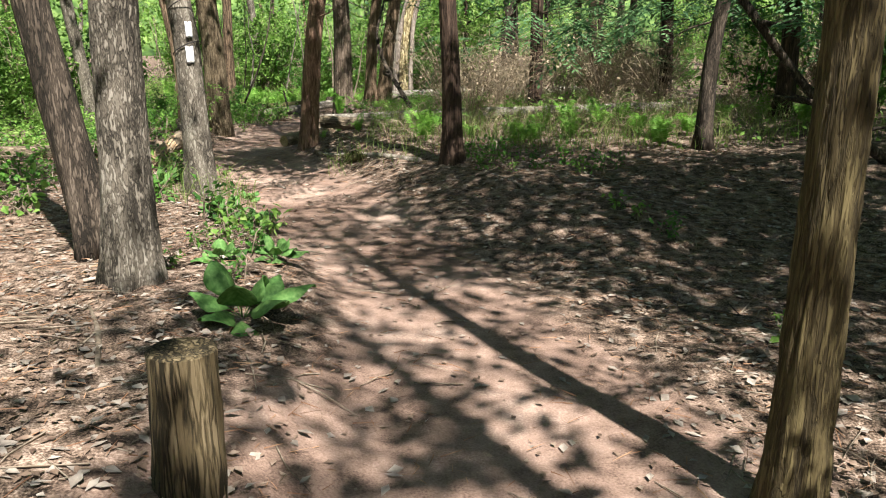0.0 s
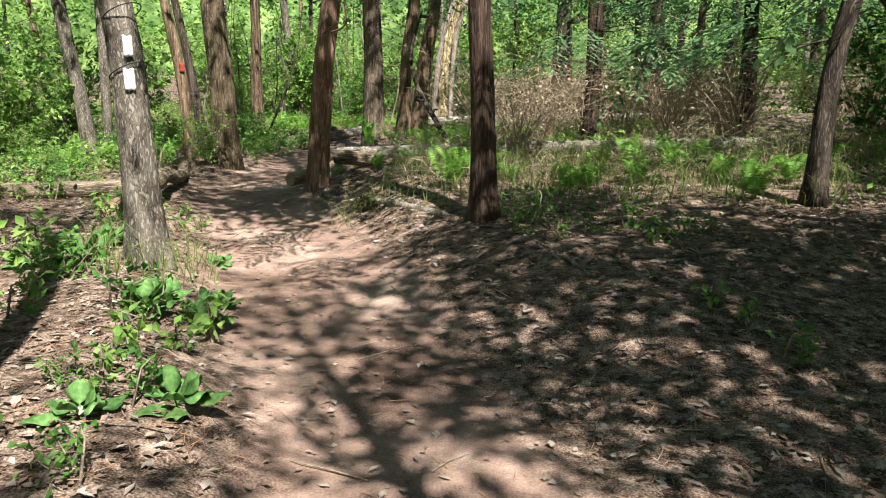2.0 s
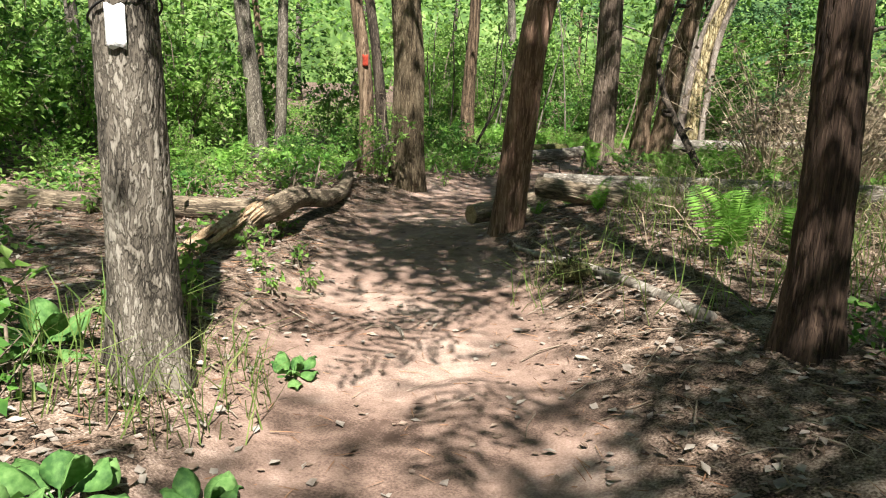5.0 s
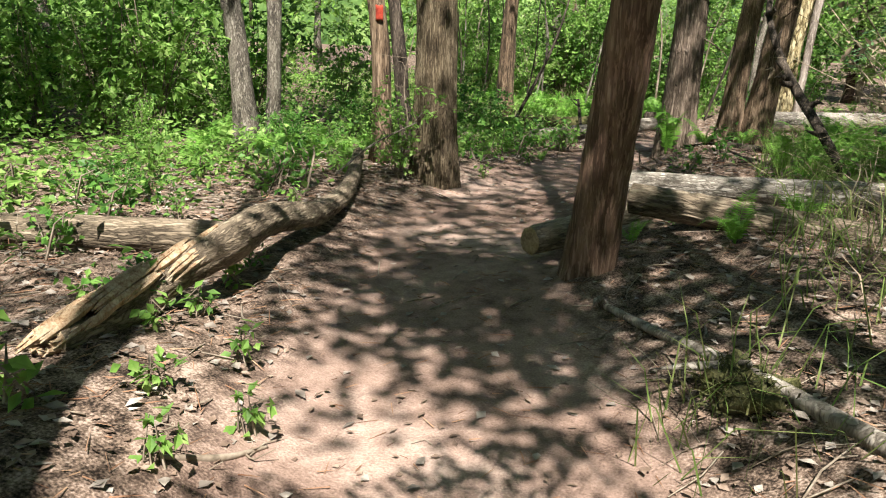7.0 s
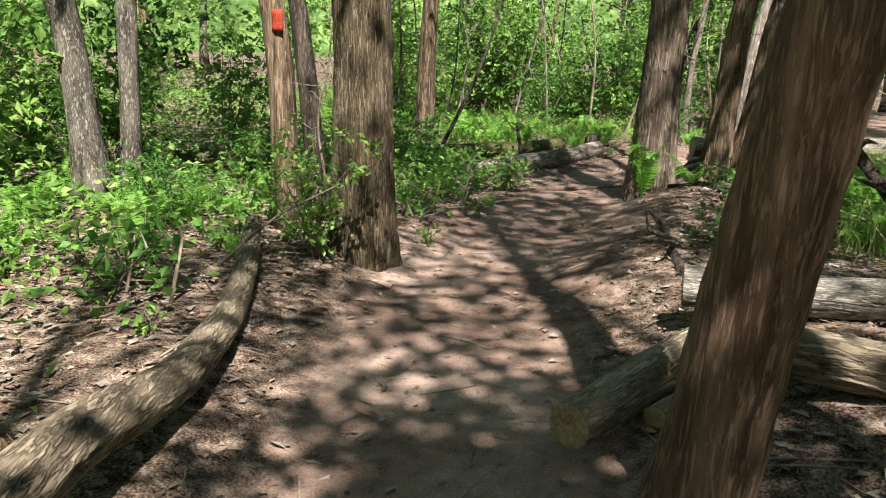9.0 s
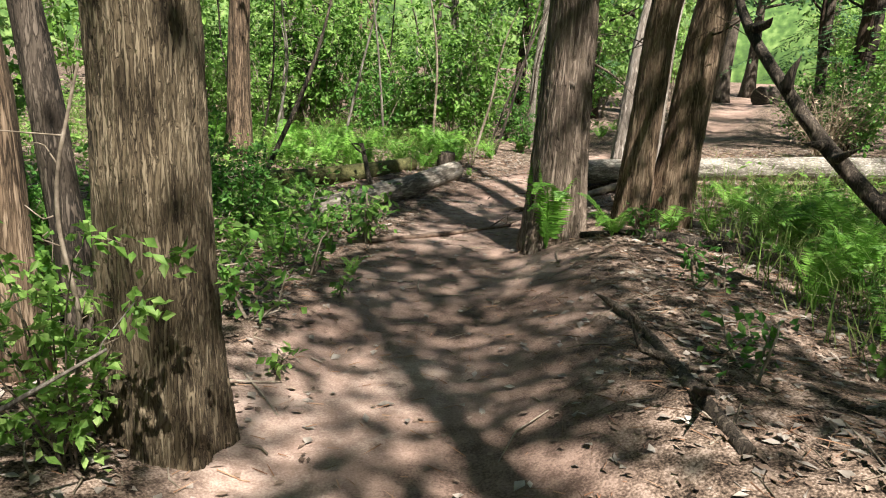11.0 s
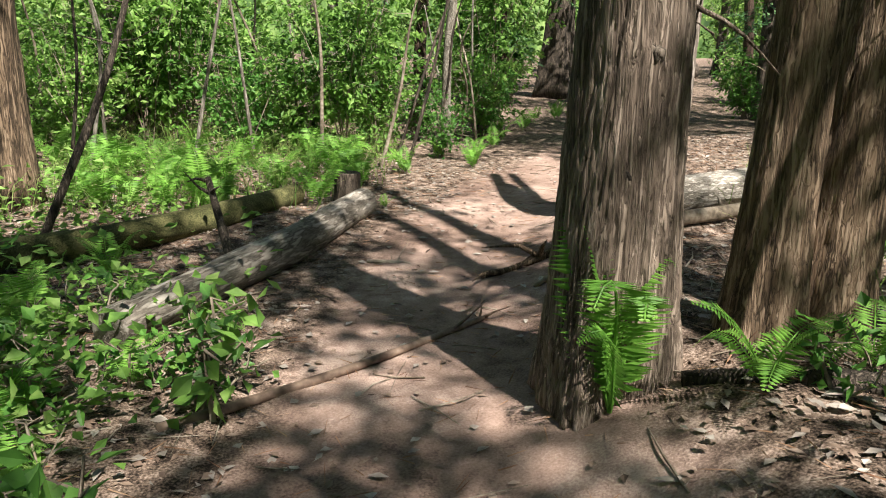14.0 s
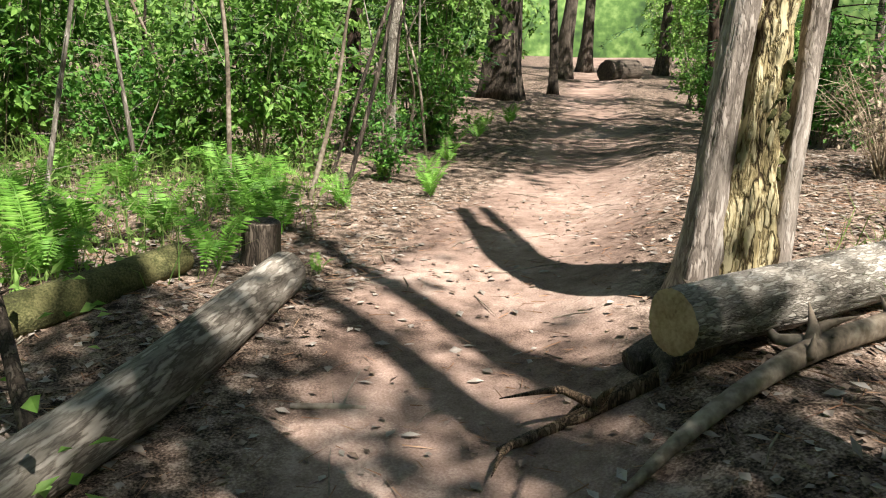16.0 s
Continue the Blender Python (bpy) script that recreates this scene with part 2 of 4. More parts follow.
def join(pieces):
    vs, fs, n = [], [], 0
    for v, f in pieces:
        vs.append(np.asarray(v, float))
        fs += [tuple(i + n for i in q) for q in (f if isinstance(f, list) else f.tolist())]
        n += len(v)
    return np.concatenate(vs), fs


def tube(points, radii, sides=10, rings=None, ridge=0.0, ridges=9, flare=0.0, seed=0, lump=0.0, caps=True, braid=None):
    """A round limb along a curve, with bark ridges, lumps and a flared foot; braid = (width, length, depth) of interlaced bark strips."""
    pts, rad = np.asarray(points, float), np.asarray(radii, float)
    t = np.concatenate([[0], np.cumsum(np.linalg.norm(np.diff(pts, axis=0), axis=1))])
    if rings is None:
        rings = max(3, len(pts))
    s = np.linspace(0, t[-1], rings)
    c = np.stack([np.interp(s, t, pts[:, k]) for k in range(3)], 1)
    if len(pts) > 2 and rings > 2 * len(pts):
        w = max(1, rings // (2 * len(pts)))
        c = np.stack([np.convolve(np.pad(c[:, k], w, mode="reflect", reflect_type="odd"), np.ones(2 * w + 1) / (2 * w + 1), "valid") for k in range(3)], 1)
    r = np.interp(s, t, rad)
    tan = np.gradient(c, axis=0)
    tan /= np.linalg.norm(tan, axis=1)[:, None] + 1e-9
    ref = np.where(np.abs(tan[:, 2:3]) < 0.8, np.array([[0, 0, 1.0]]), np.array([[1.0, 0, 0]]))
    if np.mean(np.abs(tan[:, 2])) > 0.6:
        ref = np.repeat([[1.0, 0, 0]], rings, 0)
    else:
        ref = np.repeat([[0.02, 0.03, 1.0]], rings, 0)
    u = np.cross(tan, ref)
    u /= np.linalg.norm(u, axis=1)[:, None] + 1e-9
    v = np.cross(tan, u)
    a = np.linspace(0, 2 * np.pi, sides, endpoint=False)
    A, S = np.meshgrid(a, s)
    R = r[:, None] * np.ones_like(A)
    p = seed * 1.7
    if ridge:
        warp = 1.1 * np.sin(2.3 * S + p + 2 * np.sin(A + p)) + 0.6 * np.sin(6.1 * S + 3 * A + p)
        k = np.abs(np.sin(ridges * 0.5 * A + warp)) ** 0.6
        R += ridge * (k - 0.6) + ridge * 0.4 * np.sin(17 * S + 5 * A + p) * np.sin(11 * S - 3 * A)
    if braid:
        wide, long, deep = braid
        co = np.stack([np.cos(A) * r[0] / wide, np.sin(A) * r[0] / wide, S / long + p], -1).reshape(-1, 3)
        n1 = np.array([noise.noise(q) for q in co.tolist()])
        n2 = np.array([noise.noise(q) for q in (co * [2.1, 2.1, 1.7] + 9.1).tolist()])
        strip = np.clip(np.abs(n1) / 0.2, 0, 1) ** 0.7 - 0.65 + 0.4 * (np.clip(np.abs(n2) / 0.2, 0, 1) - 0.7)
        R += deep * strip.reshape(R.shape)
    if lump:
        R *= 1 + lump * (np.sin(2 * A + 1.9 * S + p) * 0.6 + np.sin(3 * A - 4.3 * S + 2 * p) * 0.4)
    if flare:
        R *= 1 + flare * np.exp(-S / (2.2 * r[0] + 0.02)) * (0.75 + 0.5 * np.sin(4 * A + p) + 0.25 * np.sin(7 * A + 2 * p))
    V = c[:, None, :] + R[:, :, None] * (np.cos(A)[:, :, None] * u[:, None, :] + np.sin(A)[:, :, None] * v[:, None, :])
    V = V.reshape(-1, 3)
    i = np.arange(rings - 1)[:, None] * sides
    j, k2 = np.arange(sides)[None, :], (np.arange(sides)[None, :] + 1) % sides
    F = np.stack([i + j, i + sides + j, i + sides + k2, i + k2], -1).reshape(-1, 4).tolist()
    if caps:
        V = np.concatenate([V, c[:1], c[-1:]])
        n0, n1 = rings * sides, rings * sides + 1
        F += [(n0, q, (q + 1) % sides) for q in range(sides)]
        F += [(n1, (rings - 1) * sides + (q + 1) % sides, (rings - 1) * sides + q) for q in range(sides)]
    return V, F


def unit(v):
    return v / (np.linalg.norm(v, axis=-1, keepdims=True) + 1e-9)


def leaves(P, way, length, width, rg, fold=0.25, up=None):
    """Many folded leaves: each from P along way, with its own length and width."""
    n = len(P)
    way = unit(way)
    if up is None:
        up = unit(rg.normal(size=(n, 3)) * 0.6 + [0, 0, 1])
    side = unit(np.cross(way, up))
    nor = np.cross(side, way)
    L, W = (np.asarray(length) * np.ones(n))[:, None], (np.asarray(width) * np.ones(n))[:, None]
    mid = P + way * L * 0.45
    V = np.stack([P, mid + side * W * 0.5 + nor * W * fold, P + way * L, mid - side * W * 0.5 + nor * W * fold], 1).reshape(-1, 3)
    b = np.arange(n)[:, None] * 4
    F = np.concatenate([b + [[0, 1, 2]], b + [[0, 2, 3]]])
    return V, F


def blades(P, way, length, width, rg, droop=0.3):
    """Grass blades and needles: narrow, bent strips."""
    n = len(P)
    way = unit(way)
    side = unit(np.cross(way, rg.normal(size=(n, 3))))
    L, W = (np.asarray(length) * np.ones(n))[:, None], (np.asarray(width) * np.ones(n))[:, None]
    mid, tip = P + way * L * 0.55, P + way * L
    out = unit(way * [1, 1, 0] + rg.normal(size=(n, 3)) * [0.2, 0.2, 0])
    tip = tip + (out - [0, 0, 0.6]) * L * droop
    V = np.stack([P - side * W / 2, P + side * W / 2, mid + side * W * 0.4, mid - side * W * 0.4, tip], 1).reshape(-1, 3)
    b = np.arange(n)[:, None] * 5
    F = [tuple(q) for q in (b + [[0, 1, 2, 3]]).tolist()] + [tuple(q) for q in (b + [[3, 2, 4]]).tolist()]
    return V, F


# ---- ground ----
gx = np.unique(np.round(np.concatenate([[-600, -250, -110, -60, -38, -26, -19], np.arange(-15, -7, 0.4), np.arange(-7, 4.5, 0.125), np.arange(4.5, 14, 0.4), [15, 18, 24, 36, 60, 110, 250, 600]]), 3))
gy = np.unique(np.round(np.concatenate([[-600, -250, -110, -60, -36, -22, -14, -9, -6], np.arange(-4, 0, 0.4), np.arange(0, 26, 0.125), np.arange(26, 45, 0.5), [46, 50, 56, 64, 76, 100, 160, 300, 600]]), 3))
GX, GY = np.meshgrid(gx, gy)
GZ = ground_z(GX, GY)
fine = np.array([noise.noise((x * 5, y * 5, 0.3)) for x, y in zip(GX.ravel(), GY.ravel())]).reshape(GX.shape)
trail_d = np.abs(off_trail(GX, GY))
half = 0.62 + 0.12 * np.sin(0.9 * GY) + 0.9 * step(4.5, 1.5, GY) * 0.5
trail = 1 - step(half - 0.25, half + 0.55, trail_d)
GZ = GZ + fine * (0.008 + 0.022 * (1 - trail))
nx = len(gx)
ii = (np.arange(len(gy) - 1)[:, None] * nx + np.arange(nx - 1)[None, :]).ravel()
ground = mesh_object("ground", np.stack([GX, GY, GZ], -1).reshape(-1, 3), np.stack([ii, ii + 1, ii + nx + 1, ii + nx], 1), FLOOR)
at = ground.data.attributes.new("trail", "FLOAT", "POINT")
at.data.foreach_set("value", trail.ravel().astype(np.float32))
tagged(ground, "bare reddish dirt trail through brown forest leaf litter", "ground", kind="structure")

# a far belt of woods closes the view all round
ring_a = np.linspace(0, 2 * np.pi, 97)
ring_h = [(-2, 70), (5, 71), (9, 73), (13, 78)]
RV = np.array([[r * np.cos(a), 15 + r * np.sin(a), z + (1.8 * np.sin(9 * a) + 1.2 * np.sin(23 * a + 1)) * (z > 0)] for z, r in ring_h for a in ring_a[:-1]])
RF = [(k * 96 + i, k * 96 + (i + 1) % 96, (k + 1) * 96 + (i + 1) % 96, (k + 1) * 96 + i) for k in range(3) for i in range(96)]
tagged(mesh_object("backdrop", RV, RF, FAR_GREEN), "distant green wooded rise all round the trail", "backdrop", kind="structure")


# ---- trees ----
def crown(cx, cy, z0, z1, radius, count, size, rg, clumps=26):
    """Leaves in clumps round limb ends: an uneven crown with gaps."""
    k = rg.uniform(0, 1, clumps) ** 0.6
    a = rg.uniform(0, 2 * np.pi, clumps)
    z = rg.uniform(z0, z1, clumps)
    shrink = 1 - 0.55 * (z - z0) / (z1 - z0)
    C = np.stack([cx + radius * k * shrink * np.cos(a), cy + radius * k * shrink * np.sin(a), z], 1)
    pick = rg.integers(0, clumps, count)
    P = C[pick] + rg.normal(size=(count, 3)) * [0.48, 0.48, 0.22]
    way = rg.normal(size=(count, 3)) * [1, 1, 0.5] - [0, 0, 0.25]
    return C, leaves(P, way, size * rg.uniform(0.7, 1.4, count), size * 0.62 * rg.uniform(0.7, 1.3, count), rg)


def sprays(starts, ways, rg, length=0.9, twigs=11, size=0.075):
    """Flat hanging sprays of cedar."""
    P, W, U = [], [], []
    for s, w in zip(starts, ways):
        w = unit(np.asarray(w, float))
        side = unit(np.cross(w, [0, 0, 1.0]))
        up = np.cross(side, w)
        for i in range(twigs):
            f = (i + 1) / (twigs + 1)
            base = s + w * length * f - np.array([0, 0, 0.35 * length * f * f])
            for sg in (-1, 1):
                d = unit(w * 0.8 + side * sg + rg.normal(size=3) * 0.15 - [0, 0, 0.25])
                tw = length * 0.42 * (1 - 0.75 * f) + 0.05
                m = max(2, int(tw / 0.05))
                for q in range(m):
                    P.append(base + d * tw * q / m)
                    W.append(d + w * 0.35 * rg.choice([-1, 1]) + rg.normal(size=3) * 0.12)
                    U.append(up + rg.normal(size=3) * 0.3)
    P, W, U = np.array(P), np.array(W), np.array(U)
    return leaves(P, W, size * rg.uniform(0.8, 1.4, len(P)), size * 0.5, rg, 0.1, unit(U))


def tree(kind, x, y, r, lean, height, bark, label, seed, leaf=None, crown_at=(4.5, 10, 2.6), count=2600, size=0.16, detail=1, ridge=0.012, low=0, spray=0, bend=0.0, hang=(2.3, 4.4), shift=(0, 0), category="tree", group="", flare=0.55, ridges=13, braid=(0.022, 0.16, 0.009)):
    rg = np.random.default_rng(seed)
    z0 = gz(x, y) - 0.08
    root = new(kind)
    root.location = (x, y, z0)
    tagged(root, label, category, group)
    hs = np.array([0, 0.5, 1, 1.7, 2.6, 4, 6, height])
    wob = np.cumsum(rg.normal(size=(8, 2)) * 0.05, 0) * (hs[:, None] > 2.2)
    pts = np.stack([lean[0] * hs + bend * np.sin(hs * 1.3) + wob[:, 0], lean[1] * hs + wob[:, 1], hs], 1)
    rad = r * np.clip(1.06 - 0.085 * hs, 0.16, 2)
    sides = 24 if detail else 9
    if detail == 2:
        # the foot of the trunk carries its bark as relief; above it the stem is plainer
        cut = np.array([0, 0.5, 1, 1.7, 2.6, 3.3])
        foot = [[np.interp(h, hs, pts[:, k]) for k in range(3)] for h in cut]
        top = [[np.interp(h, hs, pts[:, k]) for k in range(3)] for h in (3.2, 4, 6, height)]
        around = 180 if r > 0.18 else 90
        trunk = join([tube(foot, np.interp(cut, hs, rad), around, max(100, around - 40), ridge * 0.35, ridges, flare, seed, 0.04, braid=braid), tube(top, np.interp((3.2, 4, 6, height), hs, rad) * 0.99, 24, 16, ridge, ridges, 0, seed, 0.04)])
    else:
        trunk = tube(pts, rad, sides, 32 if detail else 10, ridge if detail else 0, ridges, flare, seed, 0.05)
    mesh_object("trunk", *trunk, bark, root)
    limbs = []
    c, shape = None, None
    if leaf:
        c, shape = crown(lean[0] * 6 + shift[0], lean[1] * 6 + shift[1], crown_at[0], crown_at[1], crown_at[2], count, size, rg)
        for q in c[:10]:
            h = max(2.6, q[2] - 0.8)
            b = np.array([np.interp(h, hs, pts[:, k]) for k in range(3)])
            m = (b + q) / 2 + rg.normal(size=3) * 0.12
            limbs.append(tube([b, m, q], [r * 0.3, r * 0.18, 0.008], 5, 4))
    for i in range(low):
        h = rg.uniform(1.5, 3.2)
        b = np.array([np.interp(h, hs, pts[:, k]) for k in range(3)])
        a = rg.uniform(0, 6.28)
        ln = rg.uniform(0.5, 1.3)
        e = b + [math.cos(a) * ln, math.sin(a) * ln, rg.uniform(-0.45, 0.25)]
        m = (b + e) / 2 + rg.normal(size=3) * 0.07
        limbs.append(tube([b, m, e], [0.014, 0.009, 0.003], 5, 7))
        for _ in range(3):
            f = rg.uniform(0.3, 0.9)
            s = b + (e - b) * f
            limbs.append(tube([s, s + rg.normal(size=3) * [0.18, 0.18, 0.12]], [0.005, 0.002], 4, 3))
    if limbs:
        tagged(mesh_object("branch", *join(limbs), bark, root), kind="stuff")
    parts = [shape] if shape else []
    if spray:
        st, wy = [], []
        for i in range(spray):
            h, a = rg.uniform(*hang), rg.uniform(0, 6.28)
            d = rg.uniform(0.5, 1.9)
            w = np.array([math.cos(a), math.sin(a), -0.25])
            st.append(np.array([np.interp(h, hs, pts[:, k]) for k in range(3)]) + w * d)
            wy.append(w + rg.normal(size=3) * 0.25)
        parts.append(sprays(st, wy, rg))
    if parts:
        tagged(mesh_object("foliage", *join(parts), leaf or LEAF_CEDAR, root, smooth=False), kind="stuff")
    return root


# Near crowns are out of view, sized and shifted to cast needed shade.
grey_tree = tree("tree", -1.9, 4.38, 0.135, (0.03, 0.0), 11, BARK_GREY, "grey furrowed tree trunk beside the trail, sunlit on one side", 1, LEAF_MID, detail=2, count=900, shift=(-0.9, 0), crown_at=(6.5, 9, 1.2), ridges=25, ridge=0.01)
dark_tree = tree("tree", -2.42, 5.15, 0.125, (-0.17, 0.0), 9, BARK_DARK, "dark leaning tree trunk behind a grey tree", 2, LEAF_MID, detail=1, count=120, crown_at=(7.5, 9.5, 1.2))
trail_tree = tree("tree", 1.2, 2.27, 0.088, (0.0, 0.0), 10, BARK_OLIVE, "slim brown tree with stringy ridged bark at the trail's edge", 3, LEAF_CEDAR, detail=2, ridge=0.008, crown_at=(5, 9, 1.7), count=800, ridges=17)
blaze_tree = tree("tree", -2.53, 7.75, 0.128, (-0.025, 0.0), 10, BARK_GREY, "grey tree with white painted trail blaze and thin straps", 4, LEAF_MID, detail=2, ridge=0.006, count=1000, shift=(0.6, 1.0), crown_at=(6.5, 9.5, 1.6), ridges=29)
cedar_b = tree("cedar_tree", 0.12, 8.92, 0.105, (-0.045, 0.0), 11, BARK_RED_SHADED, "reddish cedar trunk on the bank, darkened for shade", 5, LEAF_CEDAR, detail=2, ridge=0.01, count=2400, low=5, spray=14, hang=(2.4, 3.6), bend=0.02, crown_at=(3.6, 6.6, 1.0), shift=(-0.75, -0.7))
cedar_c = tree("cedar_tree", -2.14, 11.84, 0.135, (0.108, -0.12), 11, BARK_RUST, "leaning reddish cedar trunk beside cut logs", 6, LEAF_CEDAR, detail=2, ridge=0.03, count=2900, low=2, crown_at=(5.2, 8.6, 2.5), shift=(0.6, 0.8), ridges=5, flare=0.22, braid=(0.03, 0.5, 0.007))
oak_d = tree("tree", -4.28, 14.42, 0.205, (-0.01, 0.0), 13, BARK_OAK, "stout brown furrowed tree trunk beside the trail", 7, LEAF_MID, detail=2, ridge=0.014, count=3000, crown_at=(5.5, 8.5, 2.2), shift=(0.9, 1.1), ridges=21, flare=0.22, braid=(0.013, 0.1, 0.011))
BARK_MATS = (BARK_GREY, BARK_CEDAR, BARK_DARK)
red_one = tree("tree", -5.05, 14.75, 0.095, (-0.015, 0), 10, BARK_CEDAR, "slim brown tree with a red painted trail blaze", 8, LEAF_MID, count=1200, crown_at=(5, 9, 1.8))
red_two = tree("tree", -4.9, 15.1, 0.075, (-0.12, 0.02), 9, BARK_DARK, "thin leaning tree beside a red-blazed tree", 9, LEAF_MID, count=900, crown_at=(5, 9, 1.6))
cedar_f = tree("cedar_tree", -2.35, 17.82, 0.21, (0.02, 0.0), 12, BARK_OLD, "old cedar with stringy grey-brown bark and fern at its foot", 10, LEAF_CEDAR, braid=(0.015, 0.22, 0.014), detail=2, ridge=0.02, count=1000, low=2, crown_at=(7.5, 9.5, 1.1), shift=(1.3, -3.0), flare=0.35, ridges=19)
cedar_g = tree("cedar_tree", -1.72, 17.8, 0.125, (0.05, 0.0), 11, BARK_CEDAR, "one of two brown cedar trunks grown close together", 11, LEAF_CEDAR, detail=2, ridge=0.012, count=260, low=2, ridges=17, crown_at=(6.5, 8.5, 1.3))
cedar_h = tree("cedar_tree", -1.42, 17.85, 0.15, (0.10, 0.01), 11, BARK_CEDAR, "one of two brown cedar trunks grown close together", 12, LEAF_CEDAR, detail=2, ridge=0.013, count=200, low=3, ridges=19, crown_at=(7.5, 9.5, 1.2))
cedar_i = tree("cedar_tree", 3.3, 9.5, 0.09, (0.0, 0.0), 10, BARK_DARK, "shade-casting cedar with hanging green sprays", 13, LEAF_CEDAR, detail=1, count=1500, low=8, spray=46, hang=(1.8, 3.5), crown_at=(3.5, 8, 1.9), shift=(-2.0, 0.2))
pale_j = tree("tree", -6.8, 14.75, 0.12, (-0.12, 0.03), 10, BARK_GREY, "pale grey tree among ferns in the undergrowth", 14, LEAF_BRIGHT, count=1400, detail=1)
pale_k = tree("tree", -6.62, 14.95, 0.08, (0.05, 0), 9, BARK_GREY, "thin pale grey tree among ferns", 15, LEAF_BRIGHT, count=900, detail=1)
old_l = tree("tree", -6.2, 22.2, 0.15, (0.0, 0), 10, BARK_CEDAR, "brown flaky-barked tree standing in sunlit ferns", 16, LEAF_BRIGHT, count=1400, detail=1, ridge=0.02)
pale_m = tree("tree", -6.4, 27.0, 0.14, (-0.02, 0), 10, BARK_GREY, "pale grey tree behind sunlit ferns", 17, LEAF_BRIGHT, count=1200, detail=1)
thin_n = tree("tree", -1.7, 26.6, 0.07, (0.0, 0), 9, BARK_GREY, "slender pale tree in the green thicket", 18, LEAF_BRIGHT, count=1000, detail=1)
far_o = tree("tree", 3.1, 37, 0.45, (0.0, 0), 14, BARK_DARK, "broad dark tree beside the far trail", 19, LEAF_MID, count=2400, size=0.24, detail=1, crown_at=(3, 10, 3.5))
for i, (x, y, r) in enumerate(((5.2, 38.5, 0.13), (8.6, 46, 0.3), (11.3, 50, 0.28), (6.9, 50, 0.22), (11.0, 39, 0.3), (13.5, 47, 0.24), (5.2, 29.5, 0.12))):
    tree("tree", x, y, r, (0.02 * (i % 3 - 1), 0), 12, BARK_DARK, "dark tree trunk by the far end of the trail", 30 + i, LEAF_MID, count=900, size=0.26, detail=1, crown_at=(5, 11, 3), group="trees by the far trail")

# Cedars added mainly to cast shade, the first four outside the view.
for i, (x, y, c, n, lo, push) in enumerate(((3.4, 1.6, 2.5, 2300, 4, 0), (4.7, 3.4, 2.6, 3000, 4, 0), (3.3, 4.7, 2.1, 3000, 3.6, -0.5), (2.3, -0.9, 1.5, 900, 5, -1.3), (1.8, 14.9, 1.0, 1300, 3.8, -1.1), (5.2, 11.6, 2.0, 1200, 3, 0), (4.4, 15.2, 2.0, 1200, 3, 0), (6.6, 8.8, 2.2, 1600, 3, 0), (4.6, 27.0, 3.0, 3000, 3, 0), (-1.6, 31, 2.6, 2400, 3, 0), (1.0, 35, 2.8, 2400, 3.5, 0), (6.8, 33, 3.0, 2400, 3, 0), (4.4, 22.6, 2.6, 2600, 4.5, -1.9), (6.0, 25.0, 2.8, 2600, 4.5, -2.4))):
    tree("cedar_tree", x, y, 0.13, (0.01 * (i % 3 - 1), 0), 10, BARK_RED_SHADED, "shade-casting cedar with hanging green sprays", 140 + i, LEAF_CEDAR, detail=1, count=n, size=0.17, low=8, spray=40 if 3 < i < 8 else 8, hang=(1.7, 3.8), crown_at=(lo, 8.5, c), shift=(push, 0), group="cedars on the bank")

# woods on both sides: more trunks among the undergrowth, clear of the trail
spots = np.random.default_rng(5)
placed = []
while len(placed) < 50:
    x, y = spots.uniform(-24, 22), spots.uniform(-12, 46)
    d = float(off_trail(x, y))
    near = -5.8 if 6 < y < 30 else -4.0
    if (near < d < 3.8 and y > -2) or abs(d) < 1.6 or (d > 0 and -1 < y < 9 and d < 5) or (y < -1 and abs(d) < 2):
        continue
    if (-9.5 < x < -2 and -3 < y < 9.5) or (-12 < x < -2 and 16 < y < 24.5) or (0 < x < 5.5 and 5 < y < 13):
        continue
    if any((x - a) ** 2 + (y - b) ** 2 < 3.5 for a, b in placed) or (0 < x < 9 and y > 26 and d < 4):
        continue
    placed.append((x, y))
for i, (x, y) in enumerate(placed):
    r = spots.uniform(0.07, 0.19)
    tree("tree", x, y, r, (spots.normal() * 0.035, spots.normal() * 0.03), 11, BARK_MATS[i % 3], ("grey", "brown", "dark")[i % 3] + " forest tree rising from green undergrowth", 60 + i,
         (LEAF_MID, LEAF_CEDAR, LEAF_BRIGHT)[i % 3], count=420 if y > 14 else 750, size=0.27, detail=0, low=2, crown_at=(3.6, 10.5, 2.8), group="forest trees", spray=5 if i % 3 == 1 else 0)

# blazes and straps
def patch_on(root, name, mat, h, w, t, ang, rr, lean=0.0, off=0.006):
    """A painted patch that follows the trunk's round face."""
    V, F = [], []
    nu, nv = 7, 6
    for j in range(nv):
        for i in range(nu):
            u = (i / (nu - 1) - 0.5)
            a = ang + u * w / rr
            z = h + (j / (nv - 1) - 0.5) * t + 0.006 * math.sin(9 * u + j)
            V.append((lean * z + (rr + off) * math.cos(a), (rr + off) * math.sin(a), z))
    for j in range(nv - 1):
        for i in range(nu - 1):
            k = j * nu + i
            F.append((k, k + 1, k + nu + 1, k + nu))
    ob = mesh_object(name, V, F, mat, root)
    so = ob.modifiers.new("thick", "SOLIDIFY")
    so.thickness = 0.003
    return ob


tagged(patch_on(blaze_tree, "blaze", PAINT_WHITE, 1.50, 0.07, 0.16, -1.1, 0.125, -0.025, 0.012), "white painted trail blaze")
